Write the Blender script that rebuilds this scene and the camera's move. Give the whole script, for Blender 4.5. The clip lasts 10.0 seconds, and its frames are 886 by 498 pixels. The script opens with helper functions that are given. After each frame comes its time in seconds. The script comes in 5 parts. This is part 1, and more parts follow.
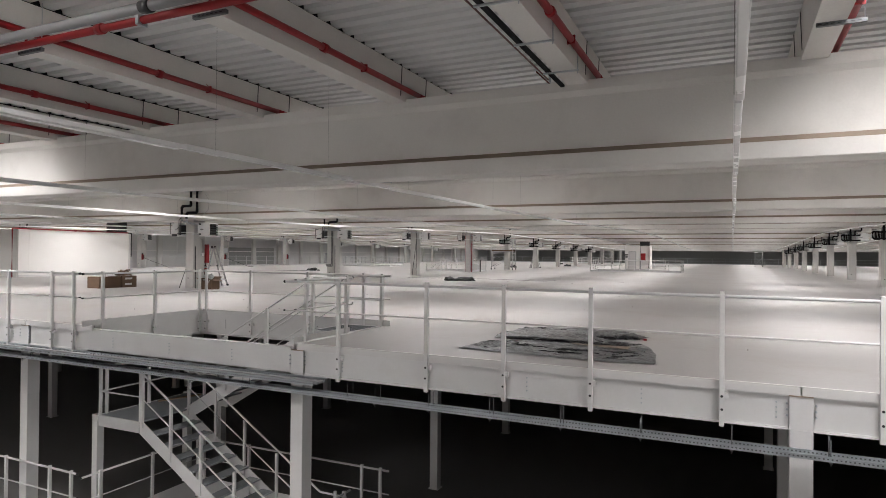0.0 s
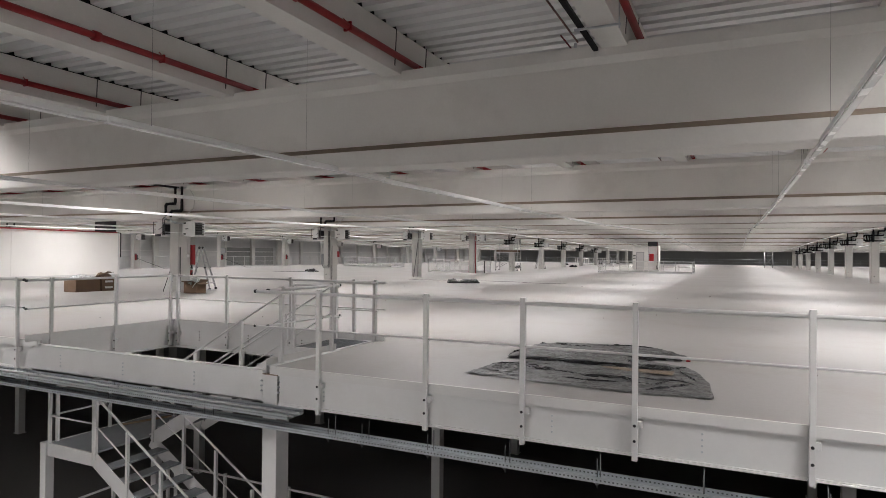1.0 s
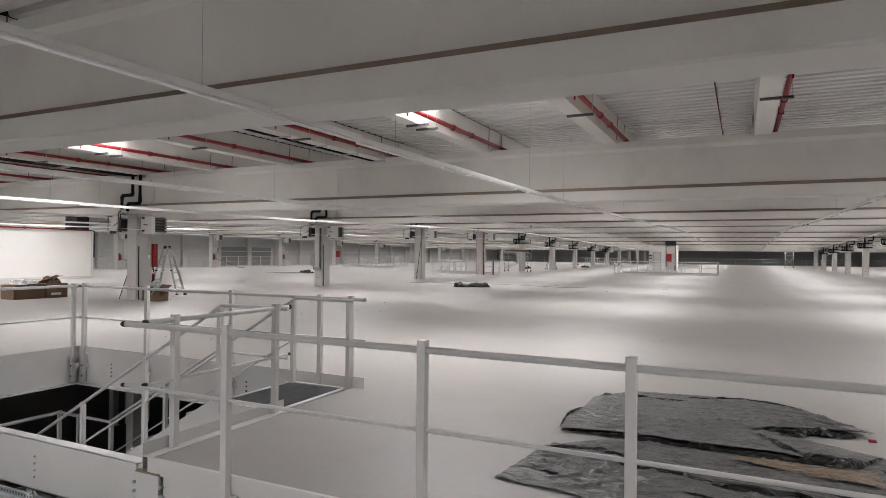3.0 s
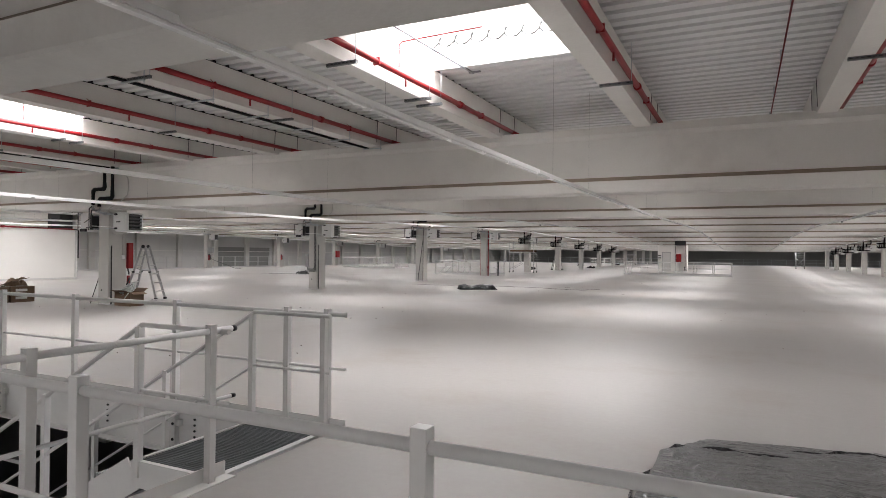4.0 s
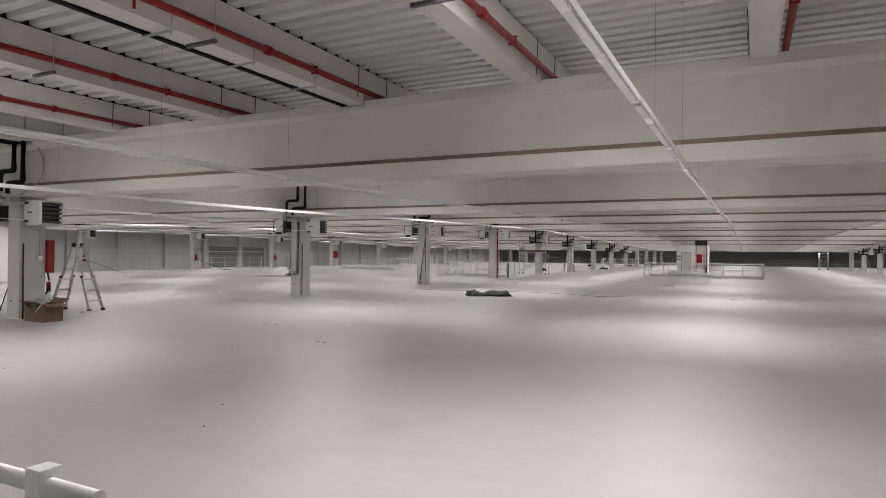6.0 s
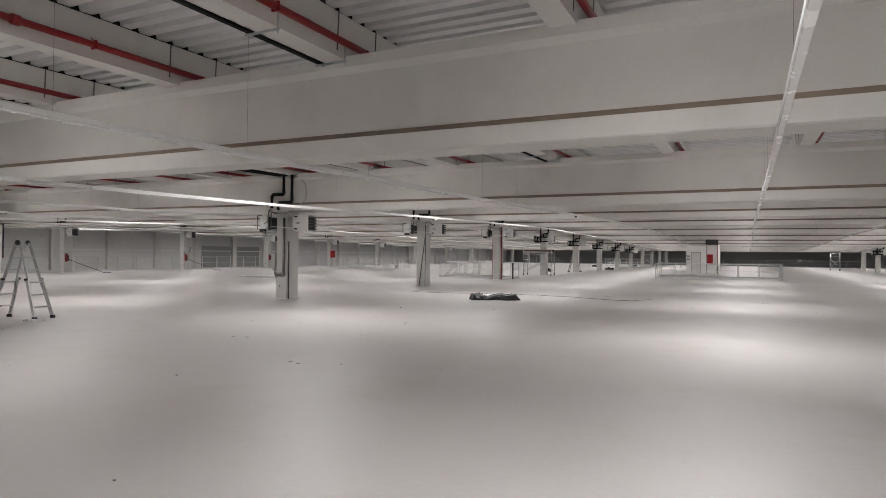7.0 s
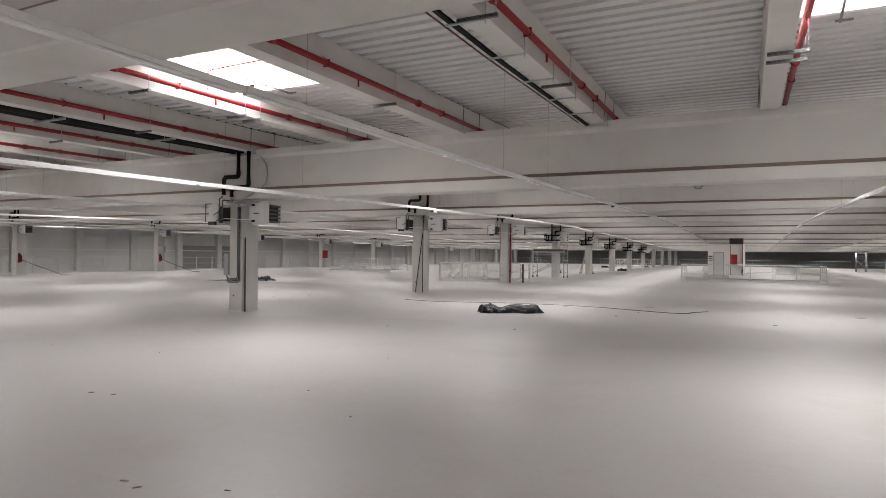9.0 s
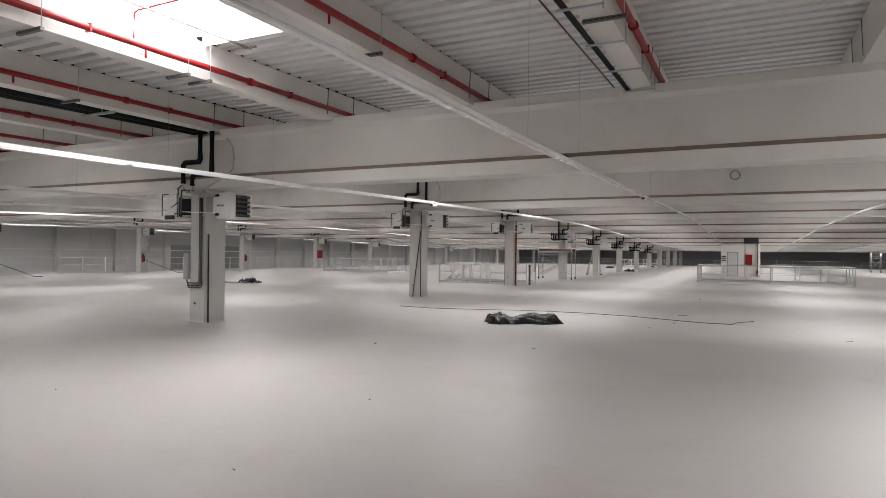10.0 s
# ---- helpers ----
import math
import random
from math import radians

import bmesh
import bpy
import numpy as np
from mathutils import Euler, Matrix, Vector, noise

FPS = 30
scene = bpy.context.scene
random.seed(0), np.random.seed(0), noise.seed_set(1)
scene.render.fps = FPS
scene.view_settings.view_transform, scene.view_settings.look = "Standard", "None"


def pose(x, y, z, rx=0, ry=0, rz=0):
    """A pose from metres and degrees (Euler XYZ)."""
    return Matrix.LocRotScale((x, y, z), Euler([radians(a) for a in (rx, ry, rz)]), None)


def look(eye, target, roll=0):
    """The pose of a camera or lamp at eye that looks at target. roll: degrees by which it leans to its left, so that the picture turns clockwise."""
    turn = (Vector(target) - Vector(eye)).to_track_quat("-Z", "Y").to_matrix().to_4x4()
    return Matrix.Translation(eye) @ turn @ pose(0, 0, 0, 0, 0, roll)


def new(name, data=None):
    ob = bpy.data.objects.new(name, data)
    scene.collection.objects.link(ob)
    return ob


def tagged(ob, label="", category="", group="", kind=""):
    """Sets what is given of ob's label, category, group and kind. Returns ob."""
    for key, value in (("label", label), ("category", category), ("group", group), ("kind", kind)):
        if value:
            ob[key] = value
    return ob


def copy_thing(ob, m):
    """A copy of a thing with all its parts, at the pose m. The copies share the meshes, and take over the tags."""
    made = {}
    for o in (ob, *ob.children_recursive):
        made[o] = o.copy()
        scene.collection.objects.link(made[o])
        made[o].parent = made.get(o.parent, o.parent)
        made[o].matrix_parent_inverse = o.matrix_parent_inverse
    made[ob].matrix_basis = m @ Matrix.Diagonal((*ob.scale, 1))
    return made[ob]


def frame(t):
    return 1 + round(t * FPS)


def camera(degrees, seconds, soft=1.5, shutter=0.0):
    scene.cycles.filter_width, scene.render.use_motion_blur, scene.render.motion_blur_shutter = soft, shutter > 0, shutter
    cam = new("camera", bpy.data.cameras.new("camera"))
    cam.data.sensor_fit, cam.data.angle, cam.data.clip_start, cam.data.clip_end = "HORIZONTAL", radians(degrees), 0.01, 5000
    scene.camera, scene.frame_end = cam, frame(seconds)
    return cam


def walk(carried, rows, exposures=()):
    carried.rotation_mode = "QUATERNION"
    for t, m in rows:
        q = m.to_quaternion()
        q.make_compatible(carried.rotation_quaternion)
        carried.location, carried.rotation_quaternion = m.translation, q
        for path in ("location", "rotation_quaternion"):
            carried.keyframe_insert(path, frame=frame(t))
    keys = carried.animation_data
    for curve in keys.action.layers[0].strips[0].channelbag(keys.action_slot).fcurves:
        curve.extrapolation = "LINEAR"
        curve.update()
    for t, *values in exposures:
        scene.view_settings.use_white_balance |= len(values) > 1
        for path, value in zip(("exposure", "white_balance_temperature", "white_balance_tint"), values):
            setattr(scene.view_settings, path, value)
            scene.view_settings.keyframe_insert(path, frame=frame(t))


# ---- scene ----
cam = camera(71.06, 10.0, soft=0.8)
PATH = [
    (0, (0.493, 0.134, 1.536), (-0.3521, 1.9462, 1.5514), 0.54),
    (0.5, (0.133, 0.906, 1.568), (-0.7156, 2.7172, 1.5833), 0.56),
    (1, (-0.276, 1.767, 1.598), (-1.1293, 3.5759, 1.6128), 0.58),
    (1.5, (-0.658, 2.571, 1.623), (-1.5150, 4.3784, 1.6368), 0.60),
    (2, (-1.093, 3.462, 1.639), (-1.9534, 5.2671, 1.6522), 0.61),
    (2.5, (-1.496, 4.302, 1.642), (-2.3596, 6.1055, 1.6549), 0.62),
    (3, (-1.936, 5.163, 1.636), (-2.8031, 6.9651, 1.6489), 0.61),
    (3.5, (-2.377, 6.021, 1.629), (-3.2474, 7.8217, 1.6423), 0.61),
    (4, (-2.819, 6.876, 1.621), (-3.6922, 8.6754, 1.6350), 0.60),
    (4.5, (-3.258, 7.715, 1.627), (-4.1340, 9.5126, 1.6410), 0.63),
    (5, (-3.735, 8.666, 1.637), (-4.6138, 10.4621, 1.6502), 0.62),
    (5.5, (-4.201, 9.585, 1.633), (-5.0824, 11.3806, 1.6471), 0.61),
    (6, (-4.714, 10.585, 1.623), (-5.5963, 12.3795, 1.6375), 0.63),
    (6.5, (-5.227, 11.580, 1.613), (-6.1099, 13.3745, 1.6273), 0.64),
    (7, (-5.740, 12.571, 1.602), (-6.6231, 14.3652, 1.6164), 0.66),
    (7.5, (-6.208, 13.543, 1.600), (-7.0921, 15.3365, 1.6142), 0.66),
    (8, (-6.764, 14.653, 1.607), (-7.6482, 16.4474, 1.6217), 0.65),
    (8.5, (-7.285, 15.684, 1.595), (-8.1694, 17.4781, 1.6103), 0.65),
    (9, (-7.867, 16.828, 1.587), (-8.7510, 18.6226, 1.6020), 0.66),
    (9.5, (-8.420, 17.927, 1.577), (-9.3035, 19.7212, 1.5934), 0.64),
    (10, (-9.051, 19.156, 1.582), (-9.9332, 20.9510, 1.5973), 0.66),
]
walk(cam, [(t, look(eye, target, roll)) for t, eye, target, roll in PATH], exposures=[(0, -0.05), (2.5, -0.05), (5.0, -0.22), (10.0, -0.2)])

# ---- world: a pale overcast sky, seen only through the opal rooflights ----
world = bpy.data.worlds.new("overcast_sky")
scene.world = world
world.use_nodes = True
wn = world.node_tree.nodes
sky = wn.new("ShaderNodeTexSky")
sky.sky_type = "NISHITA"
sky.sun_disc = False
sky.sun_elevation = radians(40)
sky.sun_rotation = radians(150)
world.node_tree.links.new(sky.outputs[0], wn["Background"].inputs[0])
wn["Background"].inputs[1].default_value = 0.1
GLOW = 2.5           # brightness of the opal rooflight sheets under the sky
SKYLIGHT = bpy.data.lights.new("rooflight_daylight", "AREA")     # the sky's light in each rooflight opening
SKYLIGHT.shape, SKYLIGHT.size, SKYLIGHT.size_y = "RECTANGLE", 2.6, 2.1
SKYLIGHT.energy, SKYLIGHT.color, SKYLIGHT.spread = 293.0, (1.0, 0.975, 0.985), radians(146)


# ---- materials ----
def mat(name, colour, rough=0.6, metal=0.0, vary=0.12, scale=1.5, fine=40.0, bump=0.15, stain=None, stain_amount=0.0, stain_scale=0.6, coat=0.0):
    """A painted or mineral surface: two scales of colour variation, fine relief and optional stains."""
    m = bpy.data.materials.new(name)
    m.use_nodes = True
    n, l = m.node_tree.nodes, m.node_tree.links
    b = n["Principled BSDF"]
    geo = n.new("ShaderNodeNewGeometry")
    big = n.new("ShaderNodeTexNoise")
    big.inputs["Scale"].default_value, big.inputs["Detail"].default_value = scale, 6
    small = n.new("ShaderNodeTexNoise")
    small.inputs["Scale"].default_value, small.inputs["Detail"].default_value = fine, 3
    l.new(geo.outputs["Position"], big.inputs["Vector"])
    l.new(geo.outputs["Position"], small.inputs["Vector"])
    add = n.new("ShaderNodeMath"); add.operation = "MULTIPLY_ADD"
    l.new(small.outputs["Fac"], add.inputs[0]); add.inputs[1].default_value = 0.35
    l.new(big.outputs["Fac"], add.inputs[2])
    ramp = n.new("ShaderNodeMapRange")
    ramp.inputs["From Min"].default_value, ramp.inputs["From Max"].default_value = 0.35, 1.0
    ramp.inputs["To Min"].default_value, ramp.inputs["To Max"].default_value = 1 - vary, 1 + vary
    l.new(add.outputs[0], ramp.inputs["Value"])
    mul = n.new("ShaderNodeVectorMath"); mul.operation = "SCALE"
    mul.inputs[0].default_value = colour
    l.new(ramp.outputs["Result"], mul.inputs["Scale"])
    out = mul.outputs[0]
    if stain:
        sn = n.new("ShaderNodeTexNoise")
        sn.inputs["Scale"].default_value, sn.inputs["Detail"].default_value, sn.inputs["Roughness"].default_value = stain_scale, 8, 0.65
        l.new(geo.outputs["Position"], sn.inputs["Vector"])
        sr = n.new("ShaderNodeMapRange")
        sr.inputs["From Min"].default_value, sr.inputs["From Max"].default_value = 0.52, 0.75
        sr.inputs["To Max"].default_value = stain_amount
        l.new(sn.outputs["Fac"], sr.inputs["Value"])
        mix = n.new("ShaderNodeMix"); mix.data_type = "RGBA"
        l.new(sr.outputs["Result"], mix.inputs["Factor"])
        l.new(out, mix.inputs["A"])
        mix.inputs["B"].default_value = (*stain, 1)
        out = mix.outputs["Result"]
    l.new(out, b.inputs["Base Color"])
    rr = n.new("ShaderNodeMapRange")
    rr.inputs["To Min"].default_value, rr.inputs["To Max"].default_value = max(0.05, rough - 0.12), min(1, rough + 0.12)
    l.new(big.outputs["Fac"], rr.inputs["Value"])
    l.new(rr.outputs["Result"], b.inputs["Roughness"])
    b.inputs["Metallic"].default_value = metal
    b.inputs["Coat Weight"].default_value = coat
    if bump:
        bp = n.new("ShaderNodeBump")
        bp.inputs["Strength"].default_value, bp.inputs["Distance"].default_value = bump, 0.01
        l.new(small.outputs["Fac"], bp.inputs["Height"])
        l.new(bp.outputs["Normal"], b.inputs["Normal"])
    return m


M_FLOOR = mat("pale_screed", (0.315, 0.301, 0.288), 0.42, vary=0.10, scale=0.35, fine=14, bump=0.08, stain=(0.255, 0.21, 0.172), stain_amount=0.55, stain_scale=0.55)


def scuffed(m, dark, light):
    """Adds faint rubbed streaks and small dark specks to a floor material."""
    n, l = m.node_tree.nodes, m.node_tree.links
    b = n["Principled BSDF"]
    src = b.inputs["Base Color"].links[0].from_socket
    geo = n.new("ShaderNodeNewGeometry")
    stretch = n.new("ShaderNodeMapping")
    stretch.inputs["Rotation"].default_value = (0, 0, 0.6)
    stretch.inputs["Scale"].default_value = (0.5, 3.2, 1)
    l.new(geo.outputs["Position"], stretch.inputs["Vector"])
    streak = n.new("ShaderNodeTexNoise")
    streak.inputs["Scale"].default_value, streak.inputs["Detail"].default_value, streak.inputs["Roughness"].default_value = 1.3, 7, 0.7
    l.new(stretch.outputs[0], streak.inputs["Vector"])
    speck = n.new("ShaderNodeTexNoise")
    speck.inputs["Scale"].default_value, speck.inputs["Detail"].default_value = 26, 2
    l.new(geo.outputs["Position"], speck.inputs["Vector"])
    for tex, lo, hi, top, colour in ((streak, 0.56, 0.74, 0.35, light), (speck, 0.72, 0.80, 0.5, dark)):
        r = n.new("ShaderNodeMapRange")
        r.inputs["From Min"].default_value, r.inputs["From Max"].default_value, r.inputs["To Max"].default_value = lo, hi, top
        l.new(tex.outputs["Fac"], r.inputs["Value"])
        mix = n.new("ShaderNodeMix"); mix.data_type = "RGBA"
        l.new(r.outputs["Result"], mix.inputs["Factor"])
        l.new(src, mix.inputs["A"])
        mix.inputs["B"].default_value = (*colour, 1)
        src = mix.outputs["Result"]
    l.new(src, b.inputs["Base Color"])


scuffed(M_FLOOR, (0.22, 0.195, 0.17), (0.355, 0.33, 0.303))
# lower deck screed: the dimness below the upper deck is put into this colour
M_SHADED_SCREED = mat("shaded_screed", (0.125, 0.119, 0.113), 0.6, vary=0.15, scale=0.5, fine=14, bump=0.08)
M_CONC = mat("painted_concrete", (0.68, 0.662, 0.63), 0.75, vary=0.08, scale=0.8, fine=30, bump=0.2, stain=(0.42, 0.39, 0.35), stain_amount=0.3, stain_scale=0.9)
M_LEDGE = mat("dusty_ledge", (0.27, 0.215, 0.165), 0.9, vary=0.2, scale=2, fine=50, bump=0.3)
M_COLUMN = mat("column_concrete", (0.50, 0.49, 0.465), 0.75, vary=0.08, scale=1.2, fine=30, bump=0.2, stain=(0.38, 0.36, 0.33), stain_amount=0.3, stain_scale=1.4)
M_SHEET = mat("roof_sheet", (0.67, 0.67, 0.665), 0.45, vary=0.06, scale=0.5, fine=8, bump=0.0)
M_STEEL = mat("white_steel", (0.66, 0.655, 0.645), 0.38, vary=0.05, scale=2, fine=25, bump=0.05, stain=(0.52, 0.48, 0.43), stain_amount=0.22, stain_scale=2.2)
M_TRIM = mat("white_trim", (0.64, 0.63, 0.615), 0.45, vary=0.05, scale=2, fine=25, bump=0.05)
M_GALV = mat("galvanised_steel", (0.48, 0.51, 0.53), 0.38, metal=0.8, vary=0.2, scale=6, fine=60, bump=0.1)
M_RED = mat("red_pipe_paint", (0.27, 0.004, 0.008), 0.5, vary=0.12, scale=3, fine=30, bump=0.05)
M_CONDUIT = mat("dark_red_conduit", (0.11, 0.012, 0.014), 0.5, vary=0.15, scale=6, fine=60, bump=0.1)
M_STRUT = mat("dull_strut_steel", (0.13, 0.135, 0.14), 0.5, metal=0.5, vary=0.2, scale=6, fine=40, bump=0.1)
M_REDBOX = mat("red_cabinet_paint", (0.27, 0.006, 0.009), 0.35, vary=0.06, scale=3, fine=30, bump=0.03)
M_BLACK = mat("black_insulation_and_gap_shade", (0.012, 0.012, 0.013), 0.7, vary=0.3, scale=6, fine=60, bump=0.4)
M_CABLE = mat("black_cable", (0.012, 0.012, 0.013), 0.7, vary=0.3, scale=6, fine=60, bump=0.1)
for m in (M_BLACK, M_CABLE):
    m.node_tree.nodes["Principled BSDF"].inputs["Specular IOR Level"].default_value = 0.12
M_TRUNK = mat("white_trunking", (0.82, 0.82, 0.81), 0.35, vary=0.03, scale=3, fine=30, bump=0.0)
M_LENS = mat("light_lens", (0.86, 0.86, 0.85), 0.25, vary=0.02, scale=3, fine=30, bump=0.0)
M_HEATER = mat("heater_casing", (0.72, 0.72, 0.71), 0.35, vary=0.04, scale=4, fine=30, bump=0.02)
M_DARK = mat("dark_metal", (0.03, 0.03, 0.032), 0.5, metal=0.4, vary=0.2, scale=6, fine=40, bump=0.05)
M_LOUVRE = mat("louvre_grey", (0.10, 0.10, 0.10), 0.4, metal=0.5, vary=0.15, scale=6, fine=40, bump=0.05)
M_GRATE = mat("grating_steel", (0.26, 0.275, 0.285), 0.4, metal=0.7, vary=0.2, scale=6, fine=40, bump=0.1)
M_WALL = mat("grey_wall_panel", (0.68, 0.67, 0.655), 0.7, vary=0.06, scale=0.4, fine=10, bump=0.05)
M_MIDWALL = mat("mid_grey_wall_panel", (0.62, 0.61, 0.60), 0.7, vary=0.08, scale=0.4, fine=10, bump=0.05)
# panels darkened to carry the far wall's shade; the hall doors share the colour
M_SHADEWALL_DOOR = mat("shaded_wall_and_door_panel", (0.30, 0.30, 0.29), 0.7, vary=0.06, scale=0.4, fine=10, bump=0.05)
M_WHITEWALL = mat("white_partition", (0.82, 0.80, 0.77), 0.7, vary=0.04, scale=0.7, fine=15, bump=0.05)
M_CARD = mat("cardboard", (0.135, 0.084, 0.052), 0.85, vary=0.15, scale=4, fine=60, bump=0.1)
M_ALU = mat("aluminium", (0.50, 0.50, 0.50), 0.45, metal=0.7, vary=0.08, scale=6, fine=60, bump=0.05)
M_SLEEVE = mat("dull_red_metal", (0.30, 0.06, 0.06), 0.45, metal=0.3, vary=0.15, scale=5, fine=40, bump=0.03)
M_PLATE = mat("grey_steel_plate", (0.30, 0.315, 0.325), 0.42, metal=0.35, vary=0.15, scale=5, fine=50, bump=0.08)
M_WOOD = mat("raw_batten", (0.36, 0.26, 0.16), 0.7, vary=0.15, scale=5, fine=40, bump=0.1)
M_HOSE = mat("white_hose", (0.42, 0.45, 0.43), 0.4, vary=0.06, scale=6, fine=60, bump=0.0)
M_PVC = mat("grey_plastic_pipe", (0.20, 0.20, 0.205), 0.4, vary=0.08, scale=3, fine=30, bump=0.02)
M_GROUND = mat("hall_concrete", (0.29, 0.283, 0.275), 0.7, vary=0.12, scale=0.4, fine=12, bump=0.1)
M_PANELBOX = mat("grey_enclosure", (0.36, 0.36, 0.36), 0.45, vary=0.05, scale=4, fine=30, bump=0.02)
M_LITTER = mat("litter", (0.16, 0.14, 0.12), 0.8, vary=0.4, scale=20, fine=90, bump=0.0)


def film_material(name, colour, rough, shine=0.3, crease=0.8):
    """Crumpled plastic film: glossy, with sharp creases at two scales."""
    m = mat(name, colour, rough, vary=0.35, scale=3, fine=18, bump=0.0)
    n, l = m.node_tree.nodes, m.node_tree.links
    geo = n.new("ShaderNodeNewGeometry")
    normal = None
    for scale, depth, stretch, turn in ((2.2, 0.05, (0.55, 1.7, 1), 0.12), (7.0, 0.02, (0.8, 1.3, 1), -0.5)):
        mp = n.new("ShaderNodeMapping")
        mp.inputs["Scale"].default_value = stretch
        mp.inputs["Rotation"].default_value = (0, 0, turn)
        l.new(geo.outputs["Position"], mp.inputs["Vector"])
        no = n.new("ShaderNodeTexNoise")
        no.inputs["Scale"].default_value, no.inputs["Detail"].default_value, no.inputs["Distortion"].default_value = scale, 3, 0.8
        l.new(mp.outputs[0], no.inputs["Vector"])
        mid = n.new("ShaderNodeMath"); mid.operation = "SUBTRACT"
        l.new(no.outputs["Fac"], mid.inputs[0]); mid.inputs[1].default_value = 0.5
        ab = n.new("ShaderNodeMath"); ab.operation = "ABSOLUTE"
        l.new(mid.outputs[0], ab.inputs[0])
        ridge = n.new("ShaderNodeMapRange")
        ridge.inputs["From Max"].default_value = 0.10
        ridge.inputs["To Min"].default_value, ridge.inputs["To Max"].default_value = 1.0, 0.0
        l.new(ab.outputs[0], ridge.inputs["Value"])
        bp = n.new("ShaderNodeBump")
        bp.inputs["Strength"].default_value, bp.inputs["Distance"].default_value = crease, depth
        l.new(ridge.outputs["Result"], bp.inputs["Height"])
        if normal:
            l.new(normal, bp.inputs["Normal"])
        normal = bp.outputs["Normal"]
    l.new(normal, n["Principled BSDF"].inputs["Normal"])
    n["Principled BSDF"].inputs["Specular IOR Level"].default_value = shine
    return m


M_FILM = film_material("black_plastic_film", (0.014, 0.014, 0.015), 0.30)
M_GREYFILM = film_material("grey_plastic_film", (0.115, 0.114, 0.112), 0.42, 0.42, 0.4)
M_BROWNFILM = film_material("dusty_brown_film", (0.20, 0.15, 0.105), 0.5, 0.4, 0.6)
M_WRAP = film_material("clear_wrap", (0.62, 0.62, 0.62), 0.25, 0.5, 0.8)
M_BAG = film_material("glossy_black_film", (0.004, 0.004, 0.005), 0.2, 0.3, 0.45)

M_OPAL = bpy.data.materials.new("opal_rooflight")
M_OPAL.use_nodes = True
ob_n = M_OPAL.node_tree.nodes["Principled BSDF"]
ob_n.inputs["Base Color"].default_value = (0.8, 0.8, 0.8, 1)
ob_n.inputs["Emission Color"].default_value = (1.0, 0.975, 0.985, 1)
ob_n.inputs["Emission Strength"].default_value = GLOW
M_OPAL.cycles.emission_sampling = "NONE"


# ---- mesh helpers ----
def box(bm, x0, x1, y0, y1, z0, z1, bevel=0.0):
    r = bmesh.ops.create_cube(bm, size=1)
    bmesh.ops.transform(bm, verts=r["verts"], matrix=Matrix.LocRotScale(((x0 + x1) / 2, (y0 + y1) / 2, (z0 + z1) / 2), None, (abs(x1 - x0), abs(y1 - y0), abs(z1 - z0))))
    if bevel:
        es = {e for v in r["verts"] for e in v.link_edges}
        bmesh.ops.bevel(bm, geom=list(es), offset=bevel, segments=2, affect="EDGES", profile=0.6)
    return bm


def bar(bm, a, b, w, h=None, up=(0, 0, 1)):
    """A rectangular bar from a to b, w wide and h deep."""
    a, b = Vector(a), Vector(b)
    d = b - a
    q = d.to_track_quat("Y", "Z")
    r = bmesh.ops.create_cube(bm, size=1)
    bmesh.ops.transform(bm, verts=r["verts"], matrix=Matrix.LocRotScale((a + b) / 2, q, (w, d.length, h or w)))
    return bm


def tube(bm, pts, r, sides=8, caps=True):
    """A round tube along a run of points, mitred at the bends."""
    pts = [Vector(p) for p in pts]
    rings = []
    for i, p in enumerate(pts):
        d = ((pts[min(i + 1, len(pts) - 1)] - p).normalized() + (p - pts[max(i - 1, 0)]).normalized()).normalized()
        side = d.cross(Vector((0, 0, 1)))
        if side.length < 0.05:
            side = d.cross(Vector((0, 1, 0)))
        side.normalize()
        top = side.cross(d)
        k = 1.0
        if 0 < i < len(pts) - 1:
            k = 1 / max(0.5, d.dot((pts[i + 1] - p).normalized()))
        rings.append([bm.verts.new(p + (side * math.cos(2 * math.pi * j / sides) + top * math.sin(2 * math.pi * j / sides)) * r * k) for j in range(sides)])
    for a, b in zip(rings, rings[1:]):
        for j in range(sides):
            f = bm.faces.new((a[j], a[(j + 1) % sides], b[(j + 1) % sides], b[j]))
            f.smooth = True
    if caps:
        bm.faces.new(rings[0][::-1])
        bm.faces.new(rings[-1])
    return bm


def extrude_profile(bm, profile, axis, a, b):
    """A closed profile of (u, z) points drawn along x (u is y) or along y (u is x)."""
    put = (lambda u, z, s: (s, u, z)) if axis == "x" else (lambda u, z, s: (u, s, z))
    r0 = [bm.verts.new(put(u, z, a)) for u, z in profile]
    r1 = [bm.verts.new(put(u, z, b)) for u, z in profile]
    n = len(profile)
    fs = [bm.faces.new((r0[i], r0[(i + 1) % n], r1[(i + 1) % n], r1[i])) for i in range(n)]
    bm.faces.new(r0[::-1]); bm.faces.new(r1)
    bmesh.ops.recalc_face_normals(bm, faces=bm.faces)
    return fs


def mesh_of(name, bm, *materials):
    me = bpy.data.meshes.new(name)
    bmesh.ops.recalc_face_normals(bm, faces=bm.faces[:])
    bm.to_mesh(me)
    bm.free()
    for m in materials:
        me.materials.append(m)
    return me


